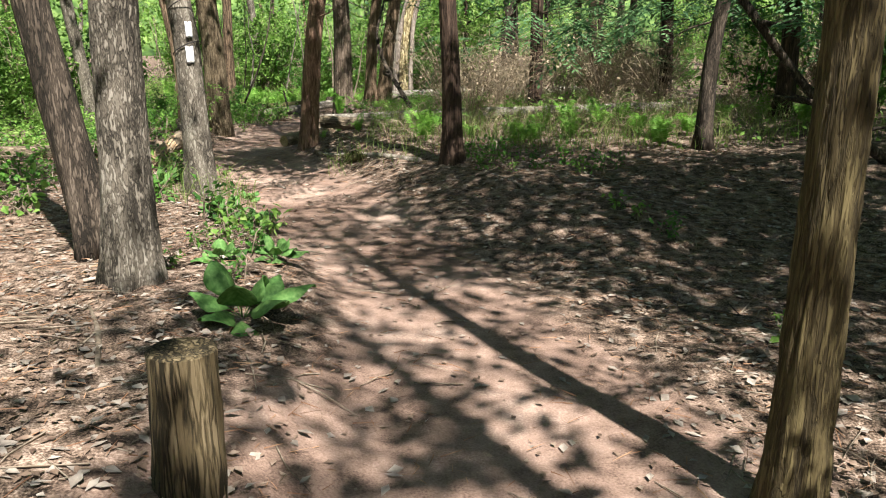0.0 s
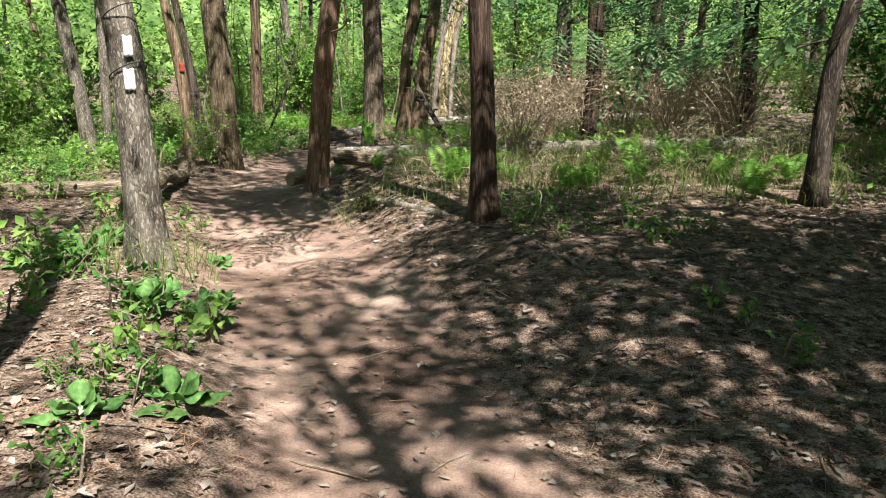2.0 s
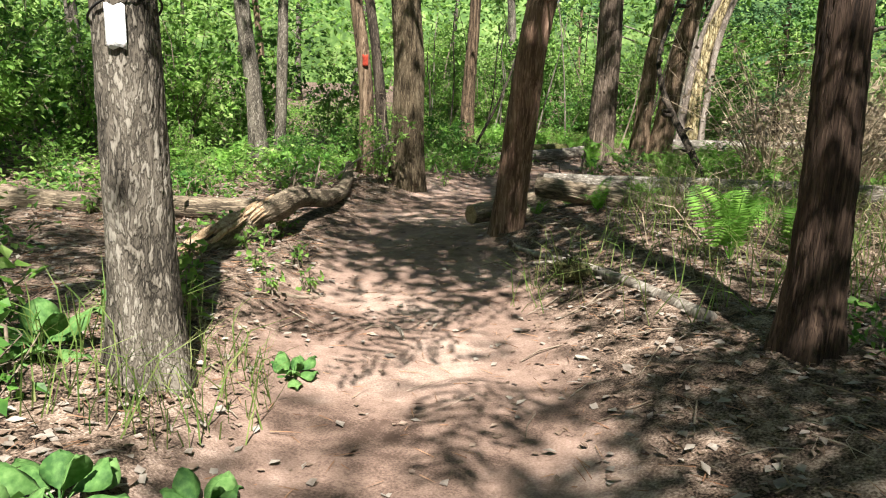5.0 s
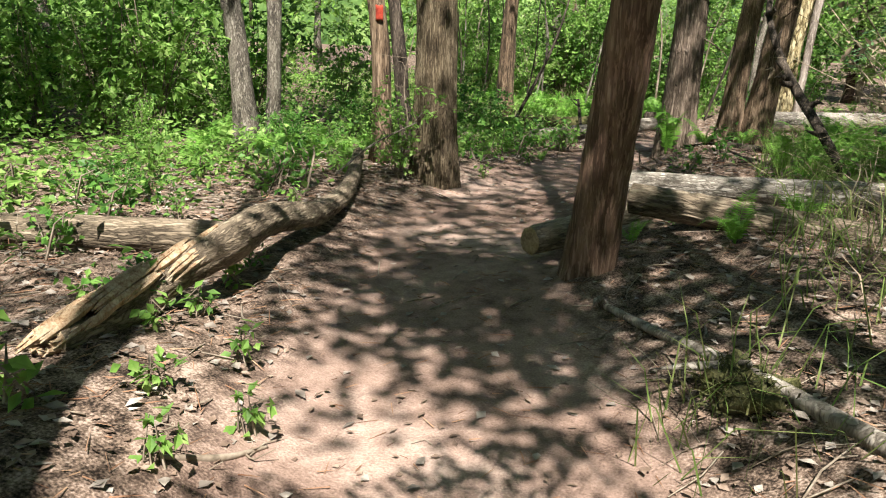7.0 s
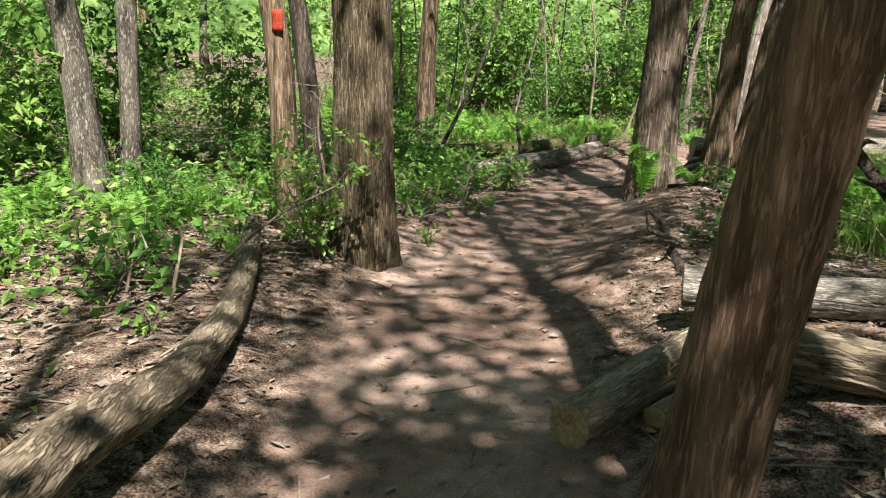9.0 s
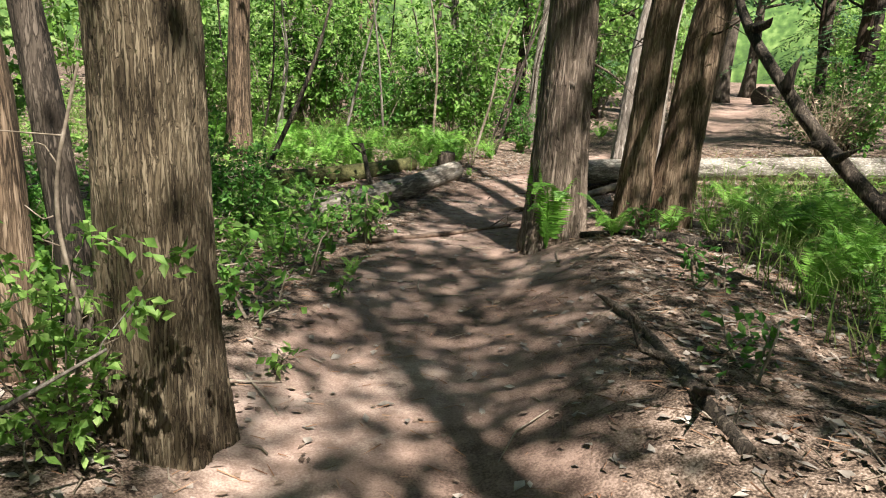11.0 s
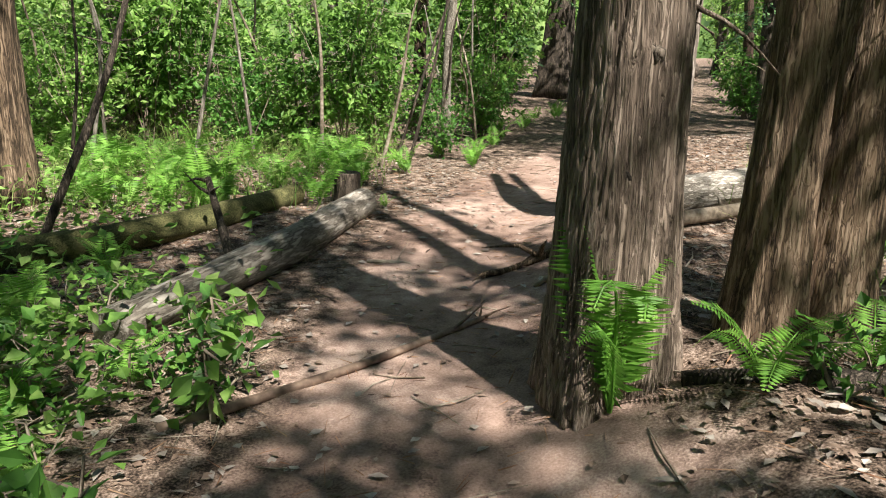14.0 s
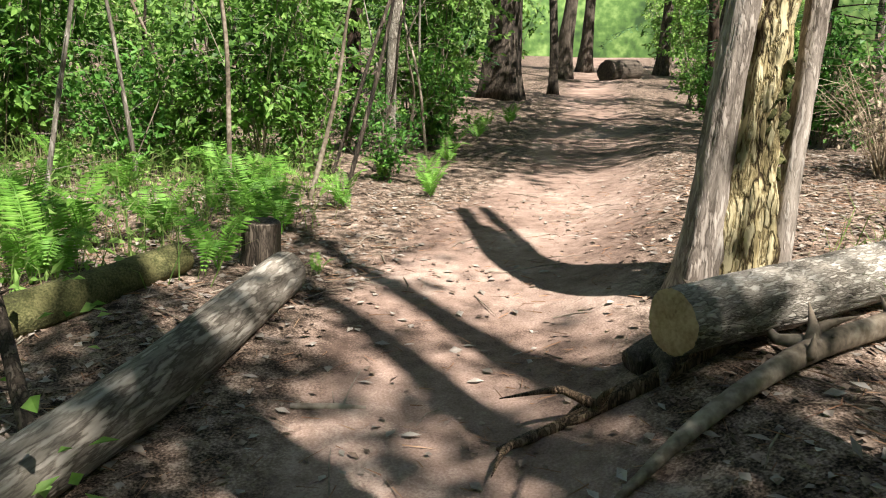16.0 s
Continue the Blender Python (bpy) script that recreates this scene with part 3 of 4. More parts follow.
tagged(patch_on(blaze_tree, "blaze", PAINT_WHITE, 1.74, 0.06, 0.15, -1.0, 0.122, -0.025, 0.012), "pale blue-white painted trail blaze")
for h in (1.56, 1.98):
    V, F = tube([(-0.025 * h + 0.136 * math.cos(a), 0.136 * math.sin(a), h + 0.07 * math.sin(a * 1.0 + 1.9)) for a in np.linspace(0, 6.283, 33)], [0.005] * 33, 6, 33)
    tagged(mesh_object("strap", V, F, BLACK_STRAP, blaze_tree), "thin dark strap round the trunk")
tagged(patch_on(red_one, "blaze", PAINT_RED, 1.62, 0.08, 0.15, -1.35, 0.09, -0.015, 0.005), "red painted trail blaze")


# ---- logs, stumps, posts ----
def log(name, points, radii, mat, label, seed, ridge=0.012, ridges=15, sides=56, rings=60, ends=(True, True), lump=0.06, category="log", end_mat=None, group="", braid=None):
    """A fallen log with ridged bark and its sawn or broken ends as parts of their own."""
    root = new(name)
    base = Vector(points[0])
    root.location = base
    turn = (Vector(points[-1]) - base).to_track_quat("Z", "Y")
    root.rotation_mode, root.rotation_quaternion = "QUATERNION", turn
    rel = [turn.inverted() @ (Vector(p) - base) for p in points]
    V, F = tube(rel, radii, sides, rings, ridge, ridges, 0, seed, lump, caps=False, braid=braid)
    mesh_object("bark", V, F, mat, root)
    for which, flag in ((0, ends[0]), (rings - 1, ends[1])):
        rim = V[which * sides:(which + 1) * sides]
        c = rim.mean(0)
        inner = c + (rim - c) * 0.9
        core = c + (rim - c) * 0.45
        away = np.array(((rel[0] - rel[1]) if which == 0 else (rel[-1] - rel[-2])).normalized())
        pv = np.concatenate([rim, inner + away * 0.006, core + away * (0.008 if flag else 0.05) + (0 if flag else 1) * np.random.default_rng(seed).normal(size=core.shape) * 0.015, [c + away * 0.01]])
        pf = []
        for q in range(sides):
            w = (q + 1) % sides
            pf += [(q, w, sides + w, sides + q), (sides + q, sides + w, 2 * sides + w, 2 * sides + q), (2 * sides + q, 2 * sides + w, 3 * sides)]
        if which == 0:
            pf = [f[::-1] for f in pf]
        mesh_object("cut_end", pv, pf, end_mat or CUT_WOOD, root)
    return tagged(root, label, category, group)


bent = log("bent_log", [(-3.73, 9.5, gz(-3.73, 9.5) + 0.03), (-3.76, 9.82, 0.08), (-3.77, 10.06, 0.16), (-3.74, 10.31, 0.24), (-3.72, 10.61, 0.28), (-3.89, 11.08, 0.28), (-3.97, 11.5, 0.21), (-4.05, 11.93, 0.14), (-4.26, 12.56, 0.11), (-4.53, 13.21, 0.12), (-4.93, 14.03, 0.24)],
           [0.07, 0.085, 0.085, 0.09, 0.105, 0.09, 0.085, 0.08, 0.075, 0.07, 0.055], LOG_BARK, "bent barked fallen log with a splintered pale butt", 3, 0.003, 15, 64, 150, (False, True), 0.1, end_mat=SPLIT_WOOD, braid=(0.018, 0.2, 0.008))
# the splintered butt: long raw splinters
srg = np.random.default_rng(11)
sp = []
turn_back = bent.rotation_quaternion.inverted()
for i in range(44):
    f = srg.uniform(0, 1)
    p = np.array(Vector((-3.73, 9.5, gz(-3.73, 9.5) + 0.03)).lerp(Vector((-3.75, 10.35, 0.25)), f))
    a = srg.uniform(0.2, 2.9)
    o = np.array([math.cos(a), 0, math.sin(a)]) * (0.07 + 0.012 * f)
    w = np.array([-0.08, 0.95, 0.25]) * srg.uniform(0.08, 0.24)
    pts = [turn_back @ (Vector(q) - bent.location) for q in (p + o - w, p + o + srg.normal(size=3) * 0.006, p + o * 0.97 + w)]
    sp.append(tube(pts, [0.003, srg.uniform(0.014, 0.03), 0.008], 5, 4))
mesh_object("splinter", *join(sp), SPLIT_WOOD, bent, smooth=False)

log("log", [(-4.2, 11.18, 0.1), (-6.2, 10.36, 0.1), (-9.5, 9.0, 0.14)], [0.105, 0.115, 0.13], LOG_BARK, "big ridged grey-brown fallen log with a sawn end", 5, 0.003, 19, 80, 100, braid=(0.02, 0.2, 0.011))
log("log", [(-2.15, 13.3, 0.33), (0.3, 13.15, 0.45), (4.2, 12.9, 0.62)], [0.1, 0.105, 0.08], LOG_WHITE, "long pale fallen log lying through ferns", 6, 0.003, 17, 80, 100, braid=(0.02, 0.2, 0.011))
log("log", [(-2.0, 12.38, 0.4), (-0.8, 12.28, 0.32), (0.7, 12.15, 0.22)], [0.095, 0.1, 0.1], LOG_BARK, "sunlit barked log propped against another log", 7, 0.003, 17, 80, 100, braid=(0.02, 0.2, 0.011))
log("log", [(-2.56, 12.06, 0.11), (-2.28, 12.55, 0.15), (-1.95, 13.0, 0.22)], [0.085, 0.095, 0.09], LOG_BARK, "short sawn log with a pale round end", 8, 0.003, 17, 80, 100, braid=(0.02, 0.2, 0.011))
log("log", [(-2.25, 12.3, 0.06), (-1.9, 12.72, 0.14)], [0.065, 0.065], LOG_BARK, "small sawn log end beside a cedar", 9, 0.006, 13, 24, 24)
log("log", [(-3.17, 21.55, gz(-3.17, 21.5) + 0.11), (-3.7, 20.3, gz(-3.7, 20.3) + 0.1), (-4.5, 18.75, gz(-4.5, 18.75) + 0.09)], [0.125, 0.125, 0.11], LOG_PALE, "smooth weathered fallen log edging the trail", 10, 0.003, 9, 36, 70, end_mat=LOG_PALE)
log("log", [(-3.75, 21.9, gz(-3.75, 21.9) + 0.1), (-4.6, 20.9, gz(-4.6, 20.9) + 0.09), (-6.4, 19.6, gz(-6.4, 19.6) + 0.1)], [0.09, 0.11, 0.1], MOSS, "mossy fallen log under ferns", 11, 0.006, 13, 30, 60, end_mat=LOG_BARK)
log("log", [(-1.85, 19.68, 0.38), (0.3, 20.3, 0.44), (4.5, 21.4, 0.46)], [0.12, 0.13, 0.14], LOG_WHITE, "large pale fallen log with a sawn end", 12, 0.004, 15, 80, 150, braid=(0.03, 0.1, 0.007))
log("log", [(-5.05, 18.0, gz(-5, 18) + 0.09), (-6.5, 18.3, gz(-6.5, 18.3) + 0.1), (-8.5, 18.8, gz(-8.5, 18.8) + 0.1)], [0.085, 0.09, 0.08], LOG_BARK, "half-hidden fallen log with an orange cut end", 13, 0.008, 13, 24, 40)
log("log", [(-4.9, 16.2, gz(-4.9, 16.2) + 0.1), (-6.4, 17.0, 0.1), (-8, 17.6, 0.1)], [0.07, 0.08, 0.07], BARK_DARK, "dark fallen log in the undergrowth", 14, 0.006, 13, 20, 40)
log("log", [(9.6, 44.2, gz(9.6, 44.2) + 0.35), (11.2, 45.0, gz(11.2, 45) + 0.35)], [0.42, 0.4], BARK_DARK, "dark cut log beside the far trail", 15, 0.02, 13, 28, 20, end_mat=BARK_DARK)


def stump(name, x, y, r, h, mat, label, seed):
    z = gz(x, y)
    root = new(name)
    root.location = (x, y, z - 0.05)
    V, F = tube([(0, 0, 0), (0.01, 0, h * 0.5), (0.015, 0.0, h + 0.05)], [r * 1.06, r, r * 0.98], 44, 40, r * 0.07, 15, 0.12, seed, 0.04, caps=False)
    mesh_object("bark", V, F, mat, root)
    rim = V[-44:]
    c = rim.mean(0)
    pv = np.concatenate([rim, c + (rim - c) * 0.88 + [0, 0, 0.008], c + (rim - c) * 0.4 + [0, 0, -0.006], [c + [0, 0, -0.012]]])
    pf = []
    for q in range(44):
        w = (q + 1) % 44
        pf += [(q, w, 44 + w, 44 + q), (44 + q, 44 + w, 88 + w, 88 + q), (88 + q, 88 + w, 132)]
    mesh_object("top", pv, pf, mat, root)
    return tagged(root, label, "post" if "post" in name else "stump")


stump("wooden_post", -0.83, 2.17, 0.105, 0.47, POST_WOOD, "weathered round wooden post with cracks beside the trail", 2)
stump("stump", -3.3, 22.1, 0.115, 0.27, BARK_DARK, "short dark stump at the end of a log", 3)


# the hollow snag: two pale living sides round a rotten core
snag = new("snag")
snag.location = (-1.06, 20.48, gz(-1.1, 20.48) - 0.1)
tagged(snag, "hollow pale cedar snag with yellow rotten heartwood", "snag")
mesh_object("stem", *tube([(-0.22, -0.03, 0), (-0.2, -0.05, 0.6), (-0.165, -0.04, 1.2), (-0.02, 0, 2.2), (0.95, 0.1, 5)], [0.1, 0.075, 0.07, 0.075, 0.075], 36, 90, 0.01, 11, 0.5, 3, 0.08), BARK_SILVER, snag)
mesh_object("stem", *tube([(0.19, -0.08, 0), (0.175, -0.1, 0.6), (0.215, -0.08, 1.3), (0.26, -0.02, 2.2), (1.15, 0.1, 5)], [0.075, 0.05, 0.05, 0.055, 0.055], 30, 90, 0.007, 9, 0.5, 5, 0.1), BARK_SILVER, snag)
mesh_object("heartwood", *tube([(-0.02, -0.03, 0), (-0.02, -0.03, 0.6), (0.0, -0.02, 1.2), (0.06, 0.0, 1.75), (0.14, 0.0, 2.3), (0.7, 0.05, 4)], [0.15, 0.125, 0.11, 0.1, 0.1, 0.03], 48, 90, 0.035, 9, 0.3, 7, 0.16), ROT_WOOD, snag)
mrg = np.random.default_rng(3)
mesh_object("moss", *join([tube([(0.06 + mrg.normal() * 0.03, -0.13 + mrg.normal() * 0.01, z), (0.06 + mrg.normal() * 0.03, -0.145, z - 0.06)], [0.02, 0.012], 6, 4, lump=0.3, seed=i) for i, z in enumerate(mrg.uniform(0.65, 1.2, 16))]), MOSS, snag)

# knots on the old cedar's face
for a, h, s in ((-1.5, 1.36, 0.03), (-1.15, 1.0, 0.032), (-1.85, 0.95, 0.022), (-1.3, 0.82, 0.026)):
    rr = 0.185
    V, F = tube([(0.02 * h + rr * math.cos(a), rr * math.sin(a), h), (0.02 * h + (rr + 0.03) * math.cos(a), (rr + 0.03) * math.sin(a), h - 0.008)], [s * 1.3, s * 0.7], 14, 6, 0.008, 5, 0, int(h * 30), 0.25)
    tagged(mesh_object("knot", V, F, BARK_DARK, cedar_f), "dark broken knot")


# ---- fallen branches ----
def fallen(points, radii, mat, label, seed, twigs=4, side=0.16, name="fallen_branch"):
    rg = np.random.default_rng(seed)
    pts = [np.array((p[0], p[1], p[2] if len(p) > 2 else gz(p[0], p[1]) + radii[0] * 0.6)) for p in points]
    parts = [tube(pts, radii, 12, 6 * len(pts) + 8, radii[0] * 0.12, 7, 0, seed, 0.12)]
    for _ in range(twigs):
        k = rg.integers(0, len(pts) - 1)
        f = rg.uniform(0, 1)
        s = pts[k] * (1 - f) + pts[k + 1] * f
        e = s + np.array([rg.normal() * side, rg.normal() * side, abs(rg.normal()) * 0.08])
        parts.append(tube([s, (s + e) / 2 + rg.normal(size=3) * 0.03, e], [radii[-1] * 0.8, radii[-1] * 0.5, 0.002], 6, 6))
    return tagged(mesh_object(name, *join(parts), mat), label, "branch")


fallen([(-1.98, 11.38), (-1.6, 11.0), (-1.23, 10.61), (-0.8, 10.03), (-0.3, 9.35)], [0.02, 0.026, 0.03, 0.035, 0.036], LOG_PALE, "pale peeling fallen branch beside the trail", 1, 5, 0.12)
fallen([(-2.26, 15.9), (-2.21, 15.3), (-2.2, 14.7), (-2.12, 14.1)], [0.018, 0.026, 0.028, 0.03], BARK_DARK, "dark fallen branch on the dirt", 2, 4)
fallen([(-2.15, 17.55), (-1.7, 17.3), (-1.29, 17.05), (-0.7, 16.8), (0.2, 16.6)], [0.03, 0.045, 0.05, 0.05, 0.045], BARK_DARK, "dark mossy fallen branch below cedars", 3, 4)
fallen([(-4.1, 17.85), (-3.5, 18.25), (-3.05, 18.6), (-2.6, 18.95)], [0.02, 0.024, 0.022, 0.012], LITTER, "long dry stick lying across the trail", 4, 4, 0.12)
fallen([(-2.26, 19.22), (-1.89, 19.38, gz(-1.89, 19.38) + 0.05), (-1.38, 19.55, gz(-1.38, 19.55) + 0.07), (-0.7, 19.75, gz(-0.7, 19.75) + 0.08)], [0.012, 0.034, 0.045, 0.045], TWIG, "long broken branch lying in front of a log", 5, 6, 0.14)
fallen([(-1.86, 19.93), (-1.5, 19.98), (-1.05, 20.1)], [0.06, 0.09, 0.08], BARK_DARK, "dark rotten log piece under a fallen log", 14, 5, 0.12)
fallen([(-2.48, 19.72), (-2.2, 19.76), (-1.82, 19.75, gz(-1.82, 19.75) + 0.04), (-1.4, 19.85, gz(-1.4, 19.85) + 0.06)], [0.01, 0.024, 0.035, 0.03], BARK_CEDAR, "weathered branch at the trail's edge", 6, 7)
fallen([(-1.3, 17.55, 2.7), (-1.45, 16.68, 1.84), (-1.3, 16.2, 1.4), (-1.09, 15.9, 1.04), (-0.7, 15.3, 0.5), (-0.5, 14.9, gz(-0.5, 14.9))], [0.02, 0.03, 0.035, 0.042, 0.045, 0.05], BARK_DARK, "dark dead branch leaning from the cedars", 7, 9, 0.25)
fallen([(1.7, 8.3, 3.7), (2.76, 8.05, 2.4), (3.4, 8.0, 1.6), (4.0, 7.95, 0.9), (4.75, 7.9, gz(4.75, 7.9))], [0.03, 0.04, 0.045, 0.05, 0.055], BARK_DARK, "dark dead sapling leaning over the undergrowth", 8, 8, 0.3, "leaning_dead_tree")
fallen([(-2.9, 22.6, gz(-2.9, 22.6)), (-5.5, 20.5, gz(-5.5, 20.5)), (-5.0, 20.9, 1.1), (-4.75, 21.1, 2.0), (-4.6, 21.2, 3.2)][1:], [0.03, 0.024, 0.018, 0.01], BARK_DARK, "thin dark sapling stem leaning over ferns", 9, 6, 0.25, "sapling")
fallen([(-3.75, 17.8, 0.0), (-4.05, 19.9, gz(-4.05, 19.9)), (-4.25, 20.3, 0.5)][1:], [0.03, 0.02], BARK_DARK, "broken dark branch stub by a log", 10, 3)
fallen([(-4.55, 14.15), (-4.42, 14.12, 0.5), (-4.5, 14.1, 0.95), (-4.4, 14.15, 1.4)], [0.012, 0.01, 0.008, 0.004], TWIG, "thin leafy sapling beside a dark trunk", 11, 6, 0.15, "young_sapling")
fallen([(-4.75, 13.3, 0.15), (-4.5, 13.5, 0.42), (-4.15, 13.7, 0.62)], [0.012, 0.009, 0.004], LOG_PALE, "bare pale twig sticking up from a log", 12, 3, 0.1)
for i, (a, b) in enumerate((((-2.9, 9.2), (-2.75, 9.55)), ((-2.15, 9.4), (-1.95, 9.15)), ((1.5, 4.6), (2.1, 4.35)), ((-1.5, 3.0), (-1.95, 3.9)), ((0.9, 7.3), (0.45, 8.2)), ((1.5, 7.6), (2.3, 7.9)), ((-3.2, 20.2), (-2.9, 20.15)), ((0.7, 8.5), (1.6, 8.9)))):
    m = ((a[0] + b[0]) / 2 + 0.03, (a[1] + b[1]) / 2)
    tagged(fallen([a, m, b], [0.011, 0.014, 0.006], (TWIG, LOG_PALE, BARK_DARK)[i % 3], "short fallen stick on the ground", 20 + i, 2, 0.08, "stick"), group="sticks on the ground")


trg = np.random.default_rng(61)
for i in range(34):
    x, y = trg.uniform(-9.5, -0.9), trg.uniform(23.8, 28.5)
    if abs(float(off_trail(x, y))) < 1.7:
        continue
    h, lx, ly = trg.uniform(1.6, 4.2), trg.normal() * 0.22, trg.normal() * 0.12
    z = gz(x, y)
    stick = fallen([(x, y, z - 0.03), (x + lx * h * 0.4 + trg.normal() * 0.06, y, z + h * 0.4), (x + lx * h * 0.75 + trg.normal() * 0.1, y + ly * h * 0.7, z + h * 0.75), (x + lx * h, y + ly * h, z + h)], [0.022, 0.018, 0.013, 0.005], (LOG_PALE, TWIG, BARK_DARK)[i % 3], "thin crooked bare sapling standing in the thicket", 700 + i, 7, 0.35, "thicket_sapling")
    tagged(stick, "thin crooked bare sapling standing in the thicket", "sapling", "thicket saplings")


# ---- ferns ----
def frond_mesh(seed, pairs=20, droop=0.55, wide=0.125):
    rg = np.random.default_rng(seed)
    f = np.linspace(0, 1, pairs + 6)
    axis = np.stack([0.62 * f ** 1.15, 0 * f + 0.03 * np.sin(3 * f), 0.78 * f - droop * f ** 2.6], 1)
    tanv = unit(np.gradient(axis, axis=0))
    P, W, L, U = [], [], [], []
    for i in range(4, len(f) - 1):
        g = (i - 4) / (pairs + 1)
        ln = wide * math.sin(math.pi * min(1, 0.22 + 0.78 * g) ** 0.85) + 0.012
        for sg in (-1, 1):
            P.append(axis[i])
            W.append(np.array([0, sg, 0]) + tanv[i] * 0.28 + [0, 0, rg.normal() * 0.07 - 0.08])
            L.append(ln * rg.uniform(0.9, 1.1))
            U.append(np.cross(tanv[i], [0, 1, 0]) * -1)
    P, W, L, U = map(np.array, (P, W, L, U))
    U = unit(U + rg.normal(size=U.shape) * 0.12)
    V, F = join([leaves(P, W, L, (0.6 / pairs) * (1.15 - 0.4 * np.linspace(0, 1, len(P))), rg, 0.15, U), tube(axis[::4], np.linspace(0.006, 0.002, len(axis[::4])), 4, 8)])
    me = bpy.data.meshes.new("frond")
    me.from_pydata([tuple(v) for v in V.tolist()], [], F)
    me.materials.append(FERN_GREEN)
    return me


FRONDS = [frond_mesh(s, 26, d) for s, d in ((1, 0.35), (2, 0.5), (3, 0.68))]
SLIM = [frond_mesh(s, 36, d, 0.085) for s, d in ((4, 0.3), (5, 0.42), (6, 0.5))]


def fern(x, y, size, n, seed, tight=1.0, z=None, label="bright green fern growing on the forest floor", kinds=FRONDS):
    rg = np.random.default_rng(seed)
    root = new("fern")
    root.location = (x, y, (gz(x, y) if z is None else z) - 0.01)
    tagged(root, label, "fern", "ferns")
    a0 = rg.uniform(0, 6.28)
    for i in range(n):
        ob = new("frond", kinds[int(rg.integers(0, 3))])
        ob.parent = root
        s = size * rg.uniform(0.7, 1.15)
        ob.rotation_euler = (rg.normal() * 0.12, rg.normal() * 0.14 - 0.25 * (1 - tight), a0 + 6.283 * i / n + rg.normal() * 0.25)
        ob.scale = (s * tight, s, s)
    return root


fern(-2.42, 17.55, 1.4, 8, 1, 0.3, gz(-2.42, 17.55) + 0.02, "fern growing against an old cedar's foot", SLIM)
frg = np.random.default_rng(21)
FERN_SPOTS = [(-1.95, 17.35, 0.62, 6), (-1.5, 17.4, 0.55, 5), (-1.15, 17.5, 0.5, 5), (-0.75, 17.2, 0.95, 8), (-0.4, 16.9, 1.0, 8), (-0.8, 16.3, 0.6, 6), (-1.75, 12.6, 0.4, 5), (-1.35, 12.0, 0.5, 6), (-1.0, 12.4, 0.55, 6), (-6.3, 14.4, 0.75, 7), (-5.9, 14.2, 0.7, 7), (-6.9, 14.2, 0.7, 6),
              (-3.35, 22.7, 0.5, 6), (-2.6, 23.7, 0.65, 7), (-3.3, 23.2, 0.8, 8), (-4.0, 23.0, 0.85, 8), (-2.95, 21.9, 0.28, 4), (-1.7, 24.3, 0.6, 6), (-4.6, 19.5, 0.55, 6), (-4.9, 18.9, 0.5, 6), (-4.3, 18.3, 0.5, 5), (-4.9, 20.2, 0.6, 6), (-1.95, 12.25, 0.3, 4), (-3.9, 17.0, 0.35, 4),
              (-0.3, 15.9, 0.7, 6), (-0.9, 15.3, 0.6, 5), (0.1, 15.2, 0.7, 6), (0.15, 18.3, 0.8, 7), (0.9, 19.2, 0.8, 7), (-0.5, 18.8, 0.6, 6), (-0.55, 19.4, 0.5, 5), (-7.2, 13.6, 0.7, 6), (-6.5, 13.5, 0.65, 6), (-5.6, 14.9, 0.55, 6), (-6.0, 13.0, 0.5, 5), (-4.0, 18.9, 0.45, 5), (-4.5, 17.4, 0.5, 6), (-5.4, 17.6, 0.6, 6), (-0.1, 17.9, 1.0, 8), (0.4, 17.2, 1.0, 8)]
for i, (x, y, s, n) in enumerate(FERN_SPOTS):
    fern(x, y, s, n, 100 + i, 0.75)
for i in range(46):
    fern(frg.uniform(-9.5, -3.1), frg.uniform(21.9, 26.5), frg.uniform(0.75, 1.2), 5, 200 + i, 0.55)
for i in range(24):
    x = frg.uniform(-0.3, 5.2)
    fern(x, frg.uniform(9.7, 12.4) + (0.6 if x < 0 else 0), frg.uniform(0.6, 1.05), 6, 300 + i, 0.45)
for i in range(14):
    fern(frg.uniform(-11, -5.4), frg.uniform(13, 19), frg.uniform(0.5, 0.8), 6, 400 + i, 0.75)
for i in range(18):
    fern(frg.uniform(-7.2, -4.5), frg.uniform(12.6, 19.5), frg.uniform(0.45, 0.75), 5, 500 + i, 0.6)
for i in range(20):
    fern(frg.uniform(-0.95, 2.2), frg.uniform(13.6, 19.4), frg.uniform(0.7, 1.15), 6, 550 + i, 0.5)
for i in range(18):
    fern(frg.uniform(-1.25, 0.5), frg.uniform(15.0, 17.2), frg.uniform(0.6, 1.0), 5, 600 + i, 0.4, kinds=SLIM)
for i in range(10):
    y = frg.uniform(24, 33)
    fern(float(np.interp(y, _ys, _xs)) - frg.uniform(1.6, 2.6), y, frg.uniform(0.5, 0.8), 5, 450 + i, 0.75)


